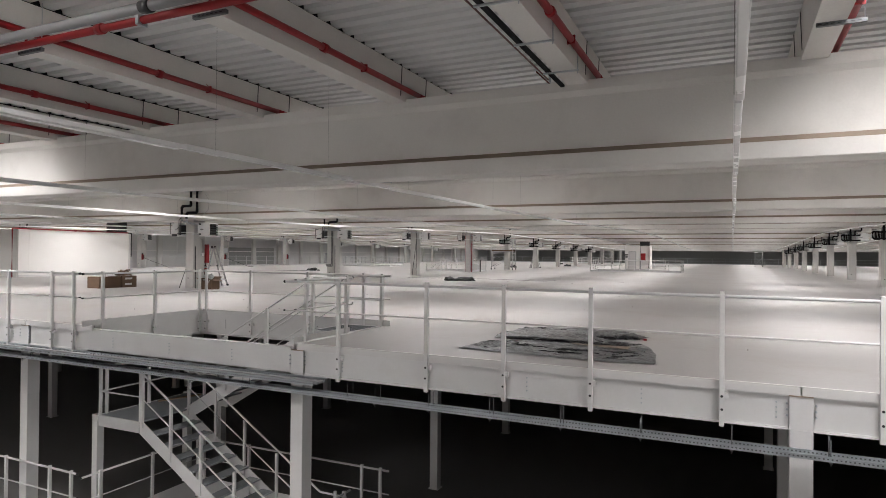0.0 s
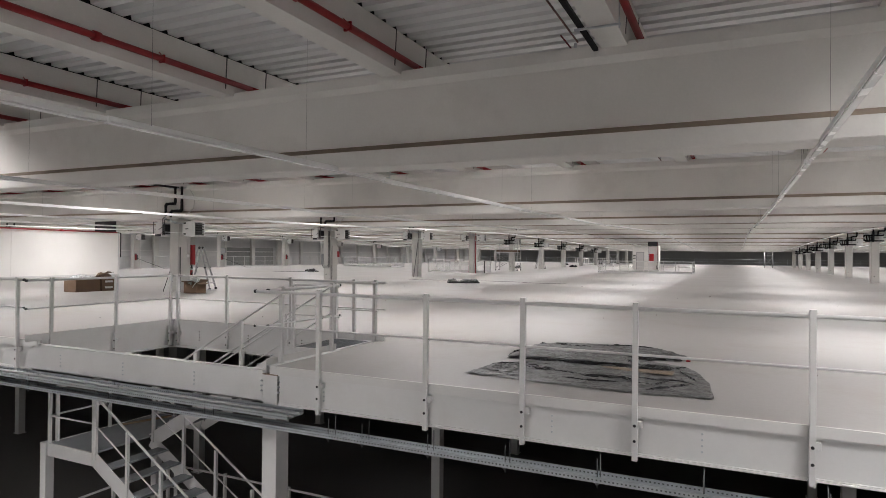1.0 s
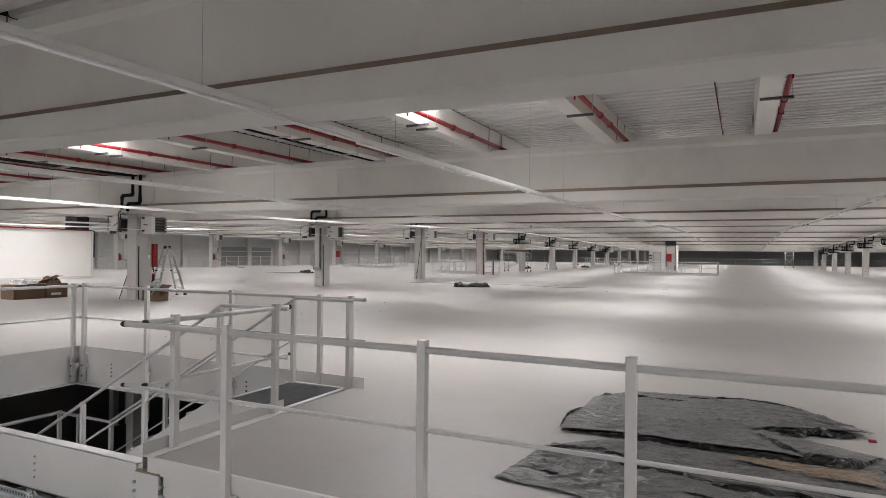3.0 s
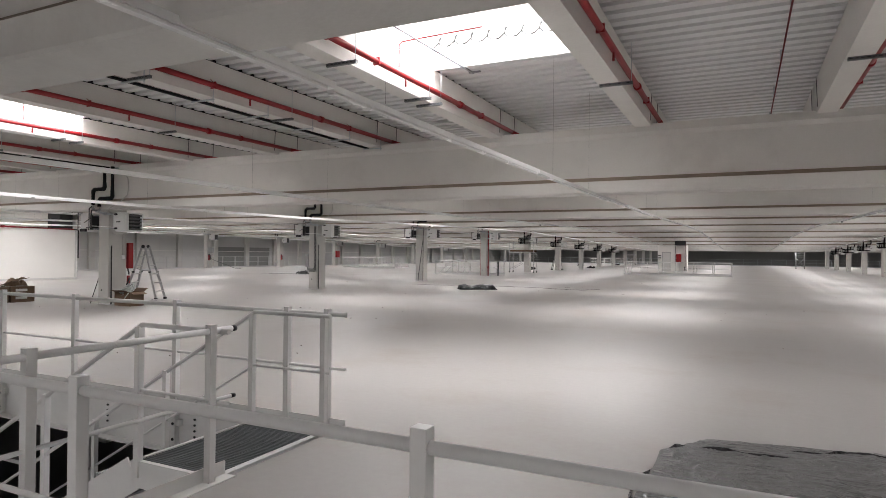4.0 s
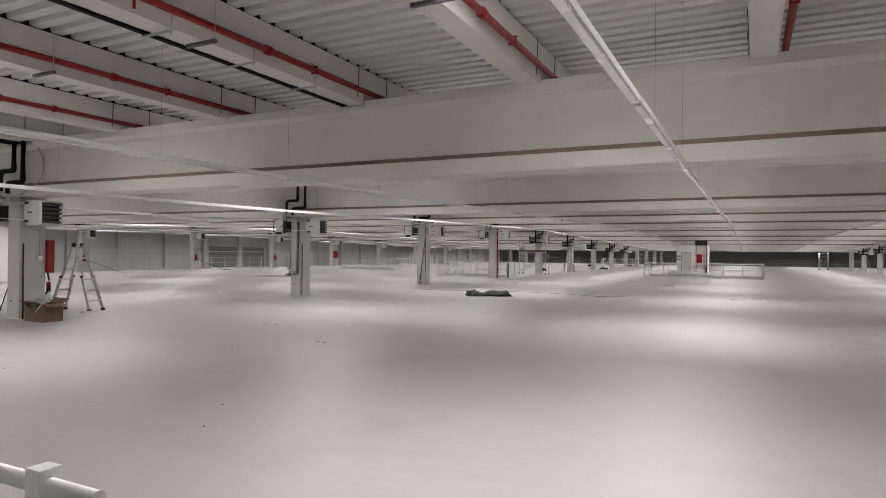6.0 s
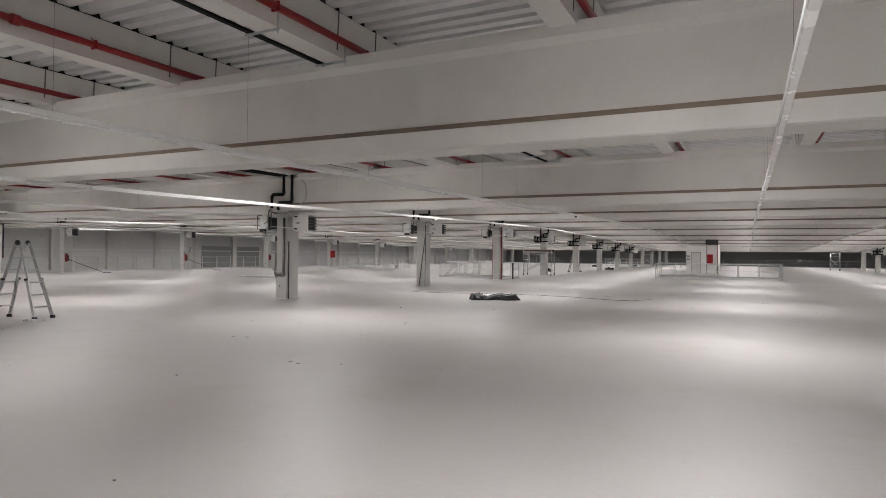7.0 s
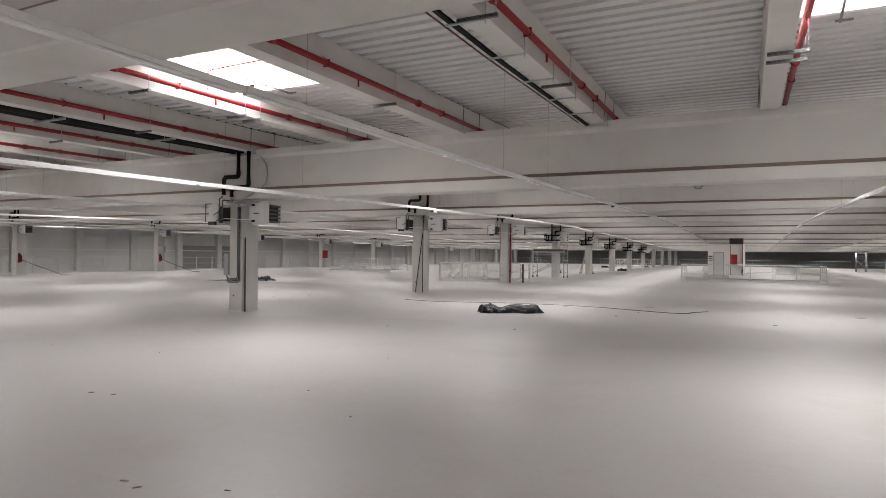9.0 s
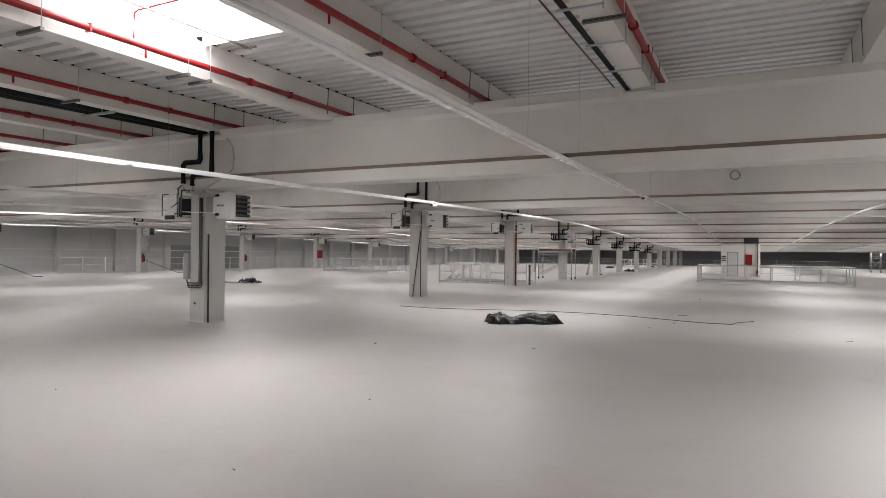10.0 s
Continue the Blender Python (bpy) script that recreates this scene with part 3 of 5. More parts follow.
# ---- stair opening: inner faces, landing and flights ----
def stair_well(z):
    w = thing("well_lining", "white steel beams lining the stair opening", "beam", "stair opening", (0, 0, z))
    bm = B()
    box(bm, -11.4, -11.385, EDGE + 0.12, 11.53, -0.46, -0.005)
    box(bm, -11.4, -11.29, EDGE + 0.12, 11.53, -0.475, -0.46)
    part("side_beam", bm, M_STEEL, w)
    bm = B()
    box(bm, -11.4, -6.15, 11.535, 11.55, -0.46, -0.005)
    box(bm, -11.4, -6.15, 11.44, 11.55, -0.475, -0.46)
    part("back_beam", bm, M_STEEL, w)
    bm = B()
    box(bm, -6.165, -6.15, EDGE + 0.12, 11.53, -0.46, -0.105)
    part("side_beam", bm, M_STEEL, w)
    part("kerb_strip", box(box(B(), -6.215, -6.203, EDGE + 0.0, 10.26, -0.10, 0.10), -6.203, -6.10, EDGE + 0.0, 10.26, 0.0, 0.006), M_TRIM, w, "raised white angle strip")
    head = mesh_of("bolt", tube(B(), [(0, 0, 0), (0, -0.014, 0)], 0.012, 6), M_DARK)
    for i in range(4):
        for k in range(4):
            part("bolt", head, None, w).location = (-10.6 + 1.35 * i, 11.536, -0.12 - 0.06 * k)

    # top landing of bar grating
    l = thing("stair_landing", "grey bar grating landing framed in white steel", "landing", "stair", (-7.05, 10.17, z))
    bm = B()
    for i in range(40):
        y = 0.03 + 1.16 * i / 39
        box(bm, 0.02, 0.80, y - 0.003, y + 0.003, -0.04, -0.004)
    for i in range(5):
        box(bm, 0.02 + 0.19 * i, 0.028 + 0.19 * i, 0.03, 1.19, -0.03, -0.008)
    part("grating", bm, M_GRATE, l, "grey steel bar grating")
    bm = B()
    box(bm, -0.0, 0.84, -0.02, 0.02, -0.2, 0.004); box(bm, -0.0, 0.84, 1.2, 1.24, -0.2, 0.004)
    box(bm, 0.80, 0.86, -0.02, 1.24, -0.2, 0.004); box(bm, -0.02, 0.01, -0.02, 1.24, -0.2, 0.0)
    part("frame", bm, M_STEEL, l)

    top_x, mid_x, mid_z = -7.05, -10.36, -1.93
    n = 11
    # two flights
    for name, xa, za, xb, zb, y0, y1 in (("upper", top_x, 0.0, mid_x, mid_z, 10.16, 11.38), ("lower", mid_x, mid_z, top_x + 0.27, LOW, 8.98, 10.16)):
        f = thing("stair_flight", "white steel stair flight with open grating treads", "stair", "stair", (0, 0, z))
        for y in (y0, y1):
            bm = B()
            d = Vector((xb - xa, 0, zb - za))
            bar(bm, (xa, y, za - 0.10), (xb, y, zb - 0.10), 0.012, 0.26)
            part("stringer", bm, M_STEEL, f)
        sx = 1 if xb > xa else -1
        for i in range(1, n):
            u = i / n
            x, zz = xa + (xb - xa) * u, za + (zb - za) * u
            bm = B()
            box(bm, x - 0.14, x + 0.14, y0 + 0.01, y1 - 0.01, zz - 0.03, zz - 0.004)
            tr = part("tread", bm, M_PLATE, f, "grey steel tread")
            part("nosing", box(B(), x + sx * 0.14 - 0.012, x + sx * 0.14 + 0.012, y0 + 0.01, y1 - 0.01, zz - 0.03, zz + 0.002), M_GALV, tr)
        # stair handrails
        for y in (y0, y1):
            t = thing("stair_rail", "sloping white steel handrail of the stair", "railing", "stair rails", (0, 0, z))
            if name == "upper":
                ex = -6.10 if y > 11 else -6.08
                pts = [(ex, y, 1.05), (xa + 0.08, y, 1.05), (xb - 0.05, y, zb + 1.0)]
                mids = [(ex, y, 0.55), (xa + 0.08, y, 0.55), (xb - 0.05, y, zb + 0.5)]
                posts = ([(-6.17, 0.0)] if y > 11 else []) + [(xa + 0.05, 0.0), (xa - 1.1, za + (zb - za) / 3), (xa - 2.2, za + (zb - za) * 2 / 3)]
            else:
                pts = [(xa + 0.0, y, za + 1.0), (xb, y, zb + 0.96), (xb + 0.6, y, zb + 0.96)]
                mids = [(xa + 0.0, y, za + 0.5), (xb, y, zb + 0.48), (xb + 0.6, y, zb + 0.48)]
                posts = [(xa + 0.05, za), (xa + 0.85, za + (zb - za) * 0.26), (xa + 1.65, za + (zb - za) * 0.5), (xa + 2.5, za + (zb - za) * 0.76), (xb + 0.35, zb)]
            part("handrail", tube(B(), pts, 0.02, 8), M_STEEL, t)
            part("mid_rail", tube(B(), mids, 0.013, 8), M_STEEL, t)
            for px, pz in posts:
                part("post", box(B(), px - 0.025, px + 0.025, y - 0.025, y + 0.025, pz - 0.12, pz + 1.035), M_STEEL, t)
    # mid landing
    m = thing("mid_landing", "grey steel half landing on white posts", "landing", "stair", (0, 0, z))
    part("plate", box(B(), -11.6, mid_x, 8.98, 11.38, mid_z - 0.03, mid_z), M_PLATE, m, "grey steel floor plate")
    bm = B()
    for y in (8.96, 11.38):
        box(bm, -11.6, mid_x, y - 0.02, y + 0.02, mid_z - 0.22, mid_z + 0.005)
    box(bm, -11.63, -11.59, 8.96, 11.5, mid_z - 0.22, mid_z + 0.005)
    part("frame", bm, M_STEEL, m)
    for y in (8.98, 11.36):
        part("leg", box(B(), -11.72, -11.56, y - 0.08, y + 0.08, LOW, mid_z + 0.02, 0.01), M_STEEL, m)
    r = thing("landing_rail", "white steel guard rail round the half landing", "railing", "stair rails", (0, 0, z))
    loop = [(mid_x, 8.98), (-11.57, 8.98), (-11.57, 11.36), (mid_x, 11.36)]
    for hgt, rad, nm in ((1.0, 0.02, "handrail"), (0.5, 0.013, "mid_rail")):
        part(nm, tube(B(), [(x, y, mid_z + hgt) for x, y in loop], rad, 8), M_STEEL, r)
    for x, y in loop + [(-11.57, 9.12), (-11.57, 10.18), (-11.1, 11.36)]:
        part("post", box(B(), x - 0.025, x + 0.025, y - 0.025, y + 0.025, mid_z - 0.1, mid_z + 1.03), M_STEEL, r)


stair_well(0.0)
solid("wood_batten", bar(B(), (-11.46, 10.35, -1.915), (-11.12, 11.28, -1.915), 0.06, 0.03), M_WOOD, "raw wooden batten lying on the half landing", "batten")
well2 = thing("well_lining", "white steel beams lining the lower stair opening", "beam", "stair opening", (0, 0, LOW))
part("back_beam", box(B(), -11.4, -6.15, 11.535, 11.55, -0.46, -0.005), M_STEEL, well2)
part("side_beam", box(B(), -11.4, -11.385, EDGE + 0.12, 11.53, -0.46, -0.005), M_STEEL, well2)


# ---- cable trays below the edge ----
def cable_tray(name, a, b, y, z, w, h, label, rods):
    t = thing(name, label, "cable tray", "cable trays", (a, y, z))
    n = b - a
    part("base", box(B(), 0, n, 0.003, w - 0.003, 0, 0.003), M_GALV, t)
    part("side", box(B(), 0, n, 0, 0.003, 0, h), M_GALV, t)
    part("side", box(B(), 0, n, w - 0.003, w, 0, h), M_GALV, t)
    part("lip", box(B(), 0, n, -0.008, 0.006, h, h + 0.004), M_GALV, t)
    part("lip", box(B(), 0, n, w - 0.006, w + 0.008, h, h + 0.004), M_GALV, t)
    slots = []
    x = 0.04
    while x < n:
        slots.append((x, x + 0.018, -0.0012, 0.0002, h * 0.38, h * 0.66))
        slots.append((x, x + 0.018, w - 0.0042, w - 0.0028, h * 0.38, h * 0.66))
        for k in range(4):
            y = 0.02 + (w - 0.04) * (k + 0.2) / 4
            slots.append((x, x + 0.03, y, y + 0.012, 0.003, 0.0036))
        x += 0.042
    part("punching", boxes("slots", slots, M_STRUT), None, t, "dark punched slots")["kind"] = "stuff"
    for x in rods:
        if a < x < b:
            for yy in (0.02, w - 0.02):
                part("hanger_rod", tube(B(), [(x - a, yy, -0.05), (x - a, yy, -0.50 - z)], 0.006, 6), M_STRUT, t, "threaded rod")
            part("hanger", box(B(), x - a - 0.016, x - a + 0.016, 0.0, w, -0.02, 0.0), M_STRUT, t)
    if w > 0.3:
        for yy, r in ((0.10, 0.016), (0.24, 0.020)):
            part("cable", tube(B(), [(0.0, yy, r + 0.004)] + [(u, yy + 0.012 * math.sin(u * 0.9 + yy * 40), r + 0.004) for u in range(1, int(n), 1)] + [(n, yy, r + 0.004)], r, 6), M_PANELBOX, t, "grey cable")


cable_tray("cable_tray", -36.0, 24.0, 8.22, -0.74, 0.20, 0.055, "galvanised perforated cable tray hung below the deck edge", [-4.9, -4.4, -3.5, -2.55, -1.55, -0.54, 0.5, 1.5, 2.6, 3.7, 5.0, -7.0, -9.0, -11.0, -13.0])
cable_tray("cable_tray", -36.0, -5.5, 8.17, -0.57, 0.34, 0.06, "wide galvanised cable tray running past the stair opening", [-7.5, -9.2, -10.9, -12.6, -14.3])


# ---- sprinkler pipes ----
def sprinklers():
    t = thing("sprinkler_pipe", "red sprinkler pipe clipped beside a purlin", "pipe", "sprinkler pipes", (PURLIN_X[1] + 0.25, BEAM_Y[0], 4.27))
    part("pipe", tube(B(), [(0, 0.0, 0), (0, 10.0, 0)], 0.043, 10), M_RED, t)
    for y in (3.4, 7.3):
        part("coupling", tube(B(), [(0, y, 0), (0, y + 0.09, 0)], 0.060, 10), M_RED, t)
    for y in (1.3, 4.6, 8.3):
        bm = B()
        tube(bm, [(0, y, 0.04), (-0.06, y, 0.10)], 0.006, 5)
        box(bm, -0.05, 0.05, y - 0.012, y + 0.012, -0.052, 0.052)
        part("hanger", bm, M_RED, t, "painted pipe hanger")
    for y in (2.4, 5.4):
        part("sprinkler_head", tube(B(), [(0, y, -0.04), (0, y, -0.15)], 0.016, 6), M_RED, t)
    rest = B()
    for x in PURLIN_X[1:-1]:
        for y in BEAM_Y[:-3]:
            if -36 < x < 11 and -2 < y < 75:
                copy_thing(t, pose(x + 0.25, y, 4.19 + rise(y), tilt(y + 5)))
            else:
                tube(rest, [(x + 0.25, y + e, 4.19 + rise(y + e)) for e in (0.26, 9.74)], 0.043, 6)
    solid("sprinkler_pipe_rows", rest, M_RED, "rows of red sprinkler pipes further off", "pipe", kind="stuff")
    for c in t.children_recursive:
        bpy.data.objects.remove(c)
    bpy.data.objects.remove(t)
    m = thing("sprinkler_main", "thick red sprinkler main crossing under the purlins", "pipe", "", (0, 4.72, 3.982))
    part("pipe", tube(B(), [(-48, 0, 0), (30, 0, 0)], 0.042, 12), M_RED, m)
    for x in (-10.5, -5.9, -2.2, 2.0):
        part("coupling", tube(B(), [(x, 0, 0), (x + 0.10, 0, 0)], 0.058, 12), M_RED, m)
    for x in (-9.0, -5.2, -2.6):
        bm = B()
        tube(bm, [(x, 0, 0.06), (x, 0, 0.5)], 0.008, 6)
        box(bm, x - 0.02, x + 0.02, -0.06, 0.06, -0.06, 0.06)
        part("hanger", bm, M_GALV, m, "steel pipe hanger")
    d = thing("drain_pipe", "grey plastic rainwater pipe under the roof", "pipe", "", (0, 4.45, 3.965))
    part("pipe", tube(B(), [(-48, 0, 0), (30, 0, 0)], 0.054, 12), M_PVC, d)
    part("coupling", tube(B(), [(-4.86, 0, 0), (-4.73, 0, 0)], 0.066, 12), M_DARK, d)


sprinklers()


def strut_brackets():
    """Short slotted arms clamped across the purlins."""
    t = thing("strut_bracket", "slotted galvanised strut arm clamped under a purlin", "bracket", "strut brackets", (PURLIN_X[1], BEAM_Y[0] + 2.2, 4.10))
    bm = B()
    box(bm, -0.13, 0.33, -0.022, 0.022, -0.045, -0.004)
    part("arm", bm, M_STRUT, t)
    part("punching", boxes("punching", [(-0.115 + 0.06 * k, -0.08 + 0.06 * k, -0.0228, -0.0215, -0.030, -0.020) for k in range(7)], M_DARK), None, t)["kind"] = "stuff"
    part("rod", tube(B(), [(0.31, 0, -0.02), (0.31, 0, 0.55)], 0.005, 6), M_GALV, t)
    for i, x in enumerate(PURLIN_X):
        for y in BEAM_Y:
            edge = (5.55,) if x < 0 else (8.4,)      # by the deck edge the arms carry the sprinkler main
            for dy in edge if y == BEAM_Y[3] else (4.0, 6.05, 6.45) if i in SKY_BAYS else (6.4,) if i - 1 in SKY_BAYS else (3.4, 6.4):
                if -36 < x < 11 and -2 < y < 65:
                    copy_thing(t, pose(x, y + dy, 4.034 + rise(y + dy)))
    for c in t.children_recursive:
        bpy.data.objects.remove(c)
    bpy.data.objects.remove(t)


strut_brackets()


def ceiling_trays():
    """Black cable runs on arms beside two purlins, with a thin red conduit."""
    for xp, end, out in ((-10.54, 118, -0.46), (-1.57, 9.1, -0.42)):
        t = thing("cable_run", "black cable bundle carried on steel arms beside a purlin", "cable", "ceiling cable runs", (xp, 0, 4.03))
        ys = ([SOUTH + 8, 9.1] if end < 10 else [9.7] + [y for y, z in SPINE if 9.7 < y < end] + [end])
        for a, b in zip(ys, ys[1:]):
            part("cable", bar(B(), (-0.205, a, -0.018 + rise(a)), (-0.205, b, -0.018 + rise(b)), 0.055, 0.035), M_CABLE, t)
        part("conduit", tube(B(), [(out, y, 0.10 + rise(y)) for y in ys], 0.012, 6), M_CONDUIT, t, "thin dark red conduit")
        y = 0.8 if end < 10 else 10.3
        while y < min(end, 60):
            part("arm", box(B(), -0.27, 0.21, y - 0.014, y + 0.014, -0.056 + rise(y), -0.036 + rise(y)), M_GALV, t)
            part("rod", tube(B(), [(0.195, y, -0.09 + rise(y)), (0.195, y, 0.24 + rise(y))], 0.008, 6), M_GALV, t, "threaded steel rod")
            y += 1.25
    c = thing("conduit_run", "thin dark red conduit under the roof sheet", "pipe", "", (-2.35, 0, 4.45))
    part("conduit", tube(B(), [(0, y, rise(y)) for y in (9.7, 24.4, 29.4, 39.4, 49.4, 59.4, 69.4, 89.4, 109.4)], 0.012, 6), M_CONDUIT, c)
    y = 10.5
    while y < 40:
        part("clip", box(B(), -0.02, 0.02, y - 0.01, y + 0.01, rise(y), rise(y) + ROOF - 4.45), M_GALV, c)
        y += 2.2


ceiling_trays()


# ---- light strips ----
def light_strips():
    lens = mesh_of("lens", box(B(), -0.028, 0.028, 0, 4.86, -0.04, -0.016, 0.008), M_LENS)
    trunk = mesh_of("trunking", box(B(), -0.034, 0.034, 0, 4.95, -0.016, 0.034, 0.004), M_TRUNK)
    wire = mesh_of("wire", tube(B(), [(0, 0, 0.03), (0, 0, ROOF - STRIP_Z)], 0.0014, 5), M_LOUVRE)
    clip = mesh_of("clip", box(B(), -0.05, 0.05, -0.16, 0.16, 0.034, 0.045), M_DARK)
    for k in range(-8, 7):
        x = -5.42 + 5.92 * k
        t = thing("light_strip", "long unlit white lighting trunking hung on thin wires", "light strip", "light strips", (x, 0, STRIP_Z))
        for j in range(-2, 24):
            for nm, me in (("trunking", trunk), ("lens", lens)):
                ob = part(nm, me, None, t)
                y = 4.95 * j + 0.6
                ob.location = (0.010 * math.sin(j * 2.1 + k) + (0.03 if k > 0 else -0.055 if k == 0 else 0), y, rise(y) + 0.010 * math.sin(j * 1.7 + k * 0.9))
                ob.rotation_euler = (radians(tilt(y + 2.5) if y > 4 else 0), 0, 0)
        for j in range(0, 7):
            for dy in (-3.4, -1.0, 1.75):
                part("wire", wire, None, t, "thin dark hanging wire").location = (0, 10 * j + dy - 0.6, rise(10 * j + dy - 0.6))
            part("clip", clip, None, t, "dark clip under a roof beam").location = (0, 9.4 + 10 * j, rise(9.4 + 10 * j))


STRIP_Z = 2.78
light_strips()
for x, y in ((-11.34, 34.9), (-17.26, 35.2), (0.53, 34.9)):
    sn = thing("presence_sensor", "small white sensor with a dark eye under a light strip", "sensor", "presence sensors", (x, y, STRIP_Z + rise(y) - 0.04))
    part("housing", box(B(), -0.05, 0.05, -0.12, 0.12, -0.06, 0.0, 0.01), M_TRUNK, sn)
    part("eye", box(B(), -0.04, 0.04, -0.15, -0.12, -0.055, -0.005, 0.01), M_DARK, sn, "dark sensor eye")


# ---- unit heaters with their pipes ----
def heaters():
    h = thing("unit_heater", "white unit heater with dark louvres on a concrete column", "heater", "unit heaters", (0, 0, -30))
    bm = box(B(), 0.64, 1.06, -0.40, 0.12, 2.24, 2.80, 0.02)
    part("casing", bm, M_HEATER, h)
    part("grille_frame", box(B(), 1.06, 1.075, -0.36, 0.08, 2.29, 2.75), M_DARK, h, "dark recessed grille")
    for i in range(5):
        z = 2.315 + 0.098 * i
        bm = B()
        extrude_profile(bm, [(1.072, z), (1.15, z - 0.02), (1.165, z + 0.005), (1.15, z + 0.022), (1.072, z + 0.03)], "y", -0.36, 0.08)
        part("louvre", bm, M_LOUVRE, h)
    for y in (-0.385, 0.08):
        part("grille_cheek", box(B(), 1.06, 1.17, y, y + 0.025, 2.26, 2.78, 0.004), M_HEATER, h)
    part("grille_head", box(B(), 1.06, 1.17, -0.36, 0.08, 2.755, 2.78, 0.004), M_HEATER, h)
    # the maker's writing becomes a row of short bars
    bm = B()
    for i in range(6):
        box(bm, 0.68 + 0.032 * i, 0.702 + 0.032 * i, -0.404, -0.40, 2.505, 2.545)
    part("lettering", bm, M_LOUVRE, h, "short grey printed bars")
    part("fan_cover", box(B(), 0.52, 0.64, -0.33, 0.05, 2.33, 2.72, 0.02), M_DARK, h)
    part("fan_cowl", box(B(), 0.50, 0.64, -0.36, -0.33, 2.30, 2.75, 0.008), M_HEATER, h)
    for z in (2.33, 2.74):
        bm = B()
        bar(bm, (0.2, -0.37, z), (0.70, -0.37, z), 0.025, 0.025)
        part("bracket", bm, M_GALV, h)
        part("knob", tube(B(), [(0.66, -0.43, z), (0.74, -0.43, z)], 0.028, 8), M_DARK, h, "black valve knob")
    g = thing("unit_heater", "white unit heater with exposed fan side on a column", "heater", "unit heaters", (0, 0, -30))
    part("casing", box(B(), -0.84, -0.50, -0.46, 0.10, 2.24, 2.80, 0.02), M_HEATER, g)
    part("fan_cover", box(B(), -0.50, -0.40, -0.40, 0.04, 2.30, 2.74, 0.02), M_DARK, g)
    part("valve_box", box(B(), -0.80, -0.54, -0.52, -0.46, 2.24, 2.33, 0.01), M_DARK, g)
    bm = B()
    tube(bm, [(-0.90, -0.5, 2.32), (-0.90, -0.5, 2.80), (-0.70, -0.5, 2.80)], 0.014, 6)
    part("feed_pipe", bm, M_LOUVRE, g, "thin bare feed pipe")
    part("feed_pipe", tube(B(), [(-0.44, -0.47, 2.28), (-0.44, -0.47, 2.92), (-0.36, -0.44, 3.0)], 0.016, 6), M_LOUVRE, g)
    part("feed_pipe", tube(B(), [(-0.52, -0.49, 2.36), (-0.33, -0.47, 2.38), (-0.33, -0.47, 2.88), (-0.1, -0.42, 2.88)], 0.016, 6), M_LOUVRE, g)
    part("feed_pipe", tube(B(), [(-0.62, -0.50, 2.50), (-0.38, -0.50, 2.62)], 0.013, 6), M_LOUVRE, g)
    part("feed_pipe", tube(B(), [(-0.36, -0.44, 2.41), (0.66, -0.43, 2.36)], 0.012, 6), M_TRUNK, g, "long white pipe across the column")
    for z in (2.32, 2.72):
        bm = B()
        bar(bm, (-0.52, -0.38, z), (-0.2, -0.33, z), 0.03, 0.03)
        part("bracket", bm, M_GALV, g)
    p = thing("insulated_pipes", "pair of black insulated heating pipes dropping down a beam", "pipe", "heating pipes", (0, 0, -30))
    y = -0.40
    part("pipe", tube(B(), [(0.15, y, 4.25), (0.15, y, 3.56), (0.11, y, 3.50), (-0.30, y, 3.50), (-0.36, y, 3.44), (-0.36, y, 3.04)], 0.055, 10), M_BLACK, p)
    part("pipe", tube(B(), [(0.50, y, 4.25), (0.50, y, 3.28), (0.45, y, 3.22), (-0.02, y, 3.22), (-0.08, y, 3.16), (-0.08, y, 2.98)], 0.055, 10), M_BLACK, p)
    for run in ([(-0.36, y, 3.04), (-0.36, y, 2.9), (-0.2, y, 2.84)], [(-0.08, y, 2.98), (-0.08, y, 2.82), (0.1, y, 2.76), (0.3, y, 2.76)], [(-0.2, y, 2.84), (0.2, y, 2.80), (0.66, y, 2.72)]):
        part("feed_pipe", tube(B(), run, 0.017, 6), M_GALV, p, "bare thin feed pipe")
    for x, z in ((-0.36, 2.92), (-0.08, 2.88), (0.14, 2.76), (-0.2, 2.84), (0.02, 2.80)):
        part("valve", box(B(), x - 0.03, x + 0.03, y - 0.035, y + 0.035, z - 0.03, z + 0.03, 0.006), M_GALV, p)
    part("sensor_cable", tube(B(), [(0.70, -0.22, 4.08), (0.92, -0.22, 3.80), (0.97, -0.225, 3.55), (0.93, -0.23, 3.32), (0.75, -0.30, 3.14), (0.45, -0.36, 2.98), (0.18, -0.36, 2.86), (0.14, -0.33, 2.80)], 0.015, 6), M_COLUMN, p, "grey looped cable")
    r = thing("insulated_pipes", "black insulated pipes branching to both heaters of a column", "pipe", "heating pipes", (0, 0, -30))
    part("pipe", tube(B(), [(-0.15, -0.54, 4.25), (-0.15, -0.54, 2.10)], 0.05, 10), M_BLACK, r)
    part("pipe", tube(B(), [(0.46, -0.54, 4.25), (0.46, -0.54, 2.86), (0.41, -0.54, 2.80), (0.15, -0.54, 2.80), (0.10, -0.54, 2.75), (0.10, -0.54, 2.52)], 0.05, 10), M_BLACK, r)
    for z in (2.18, 2.52):
        part("branch", tube(B(), [(-0.24, -0.54, z), (0.40, -0.54, z)], 0.046, 10), M_BLACK, r)
    part("pipe_loop", tube(B(), [(-0.24, -0.54, 2.18), (-0.58, -0.54, 2.18), (-0.64, -0.54, 2.24), (-0.66, -0.54, 2.48), (-0.60, -0.54, 2.54), (-0.24, -0.54, 2.52)], 0.046, 10), M_BLACK, r)
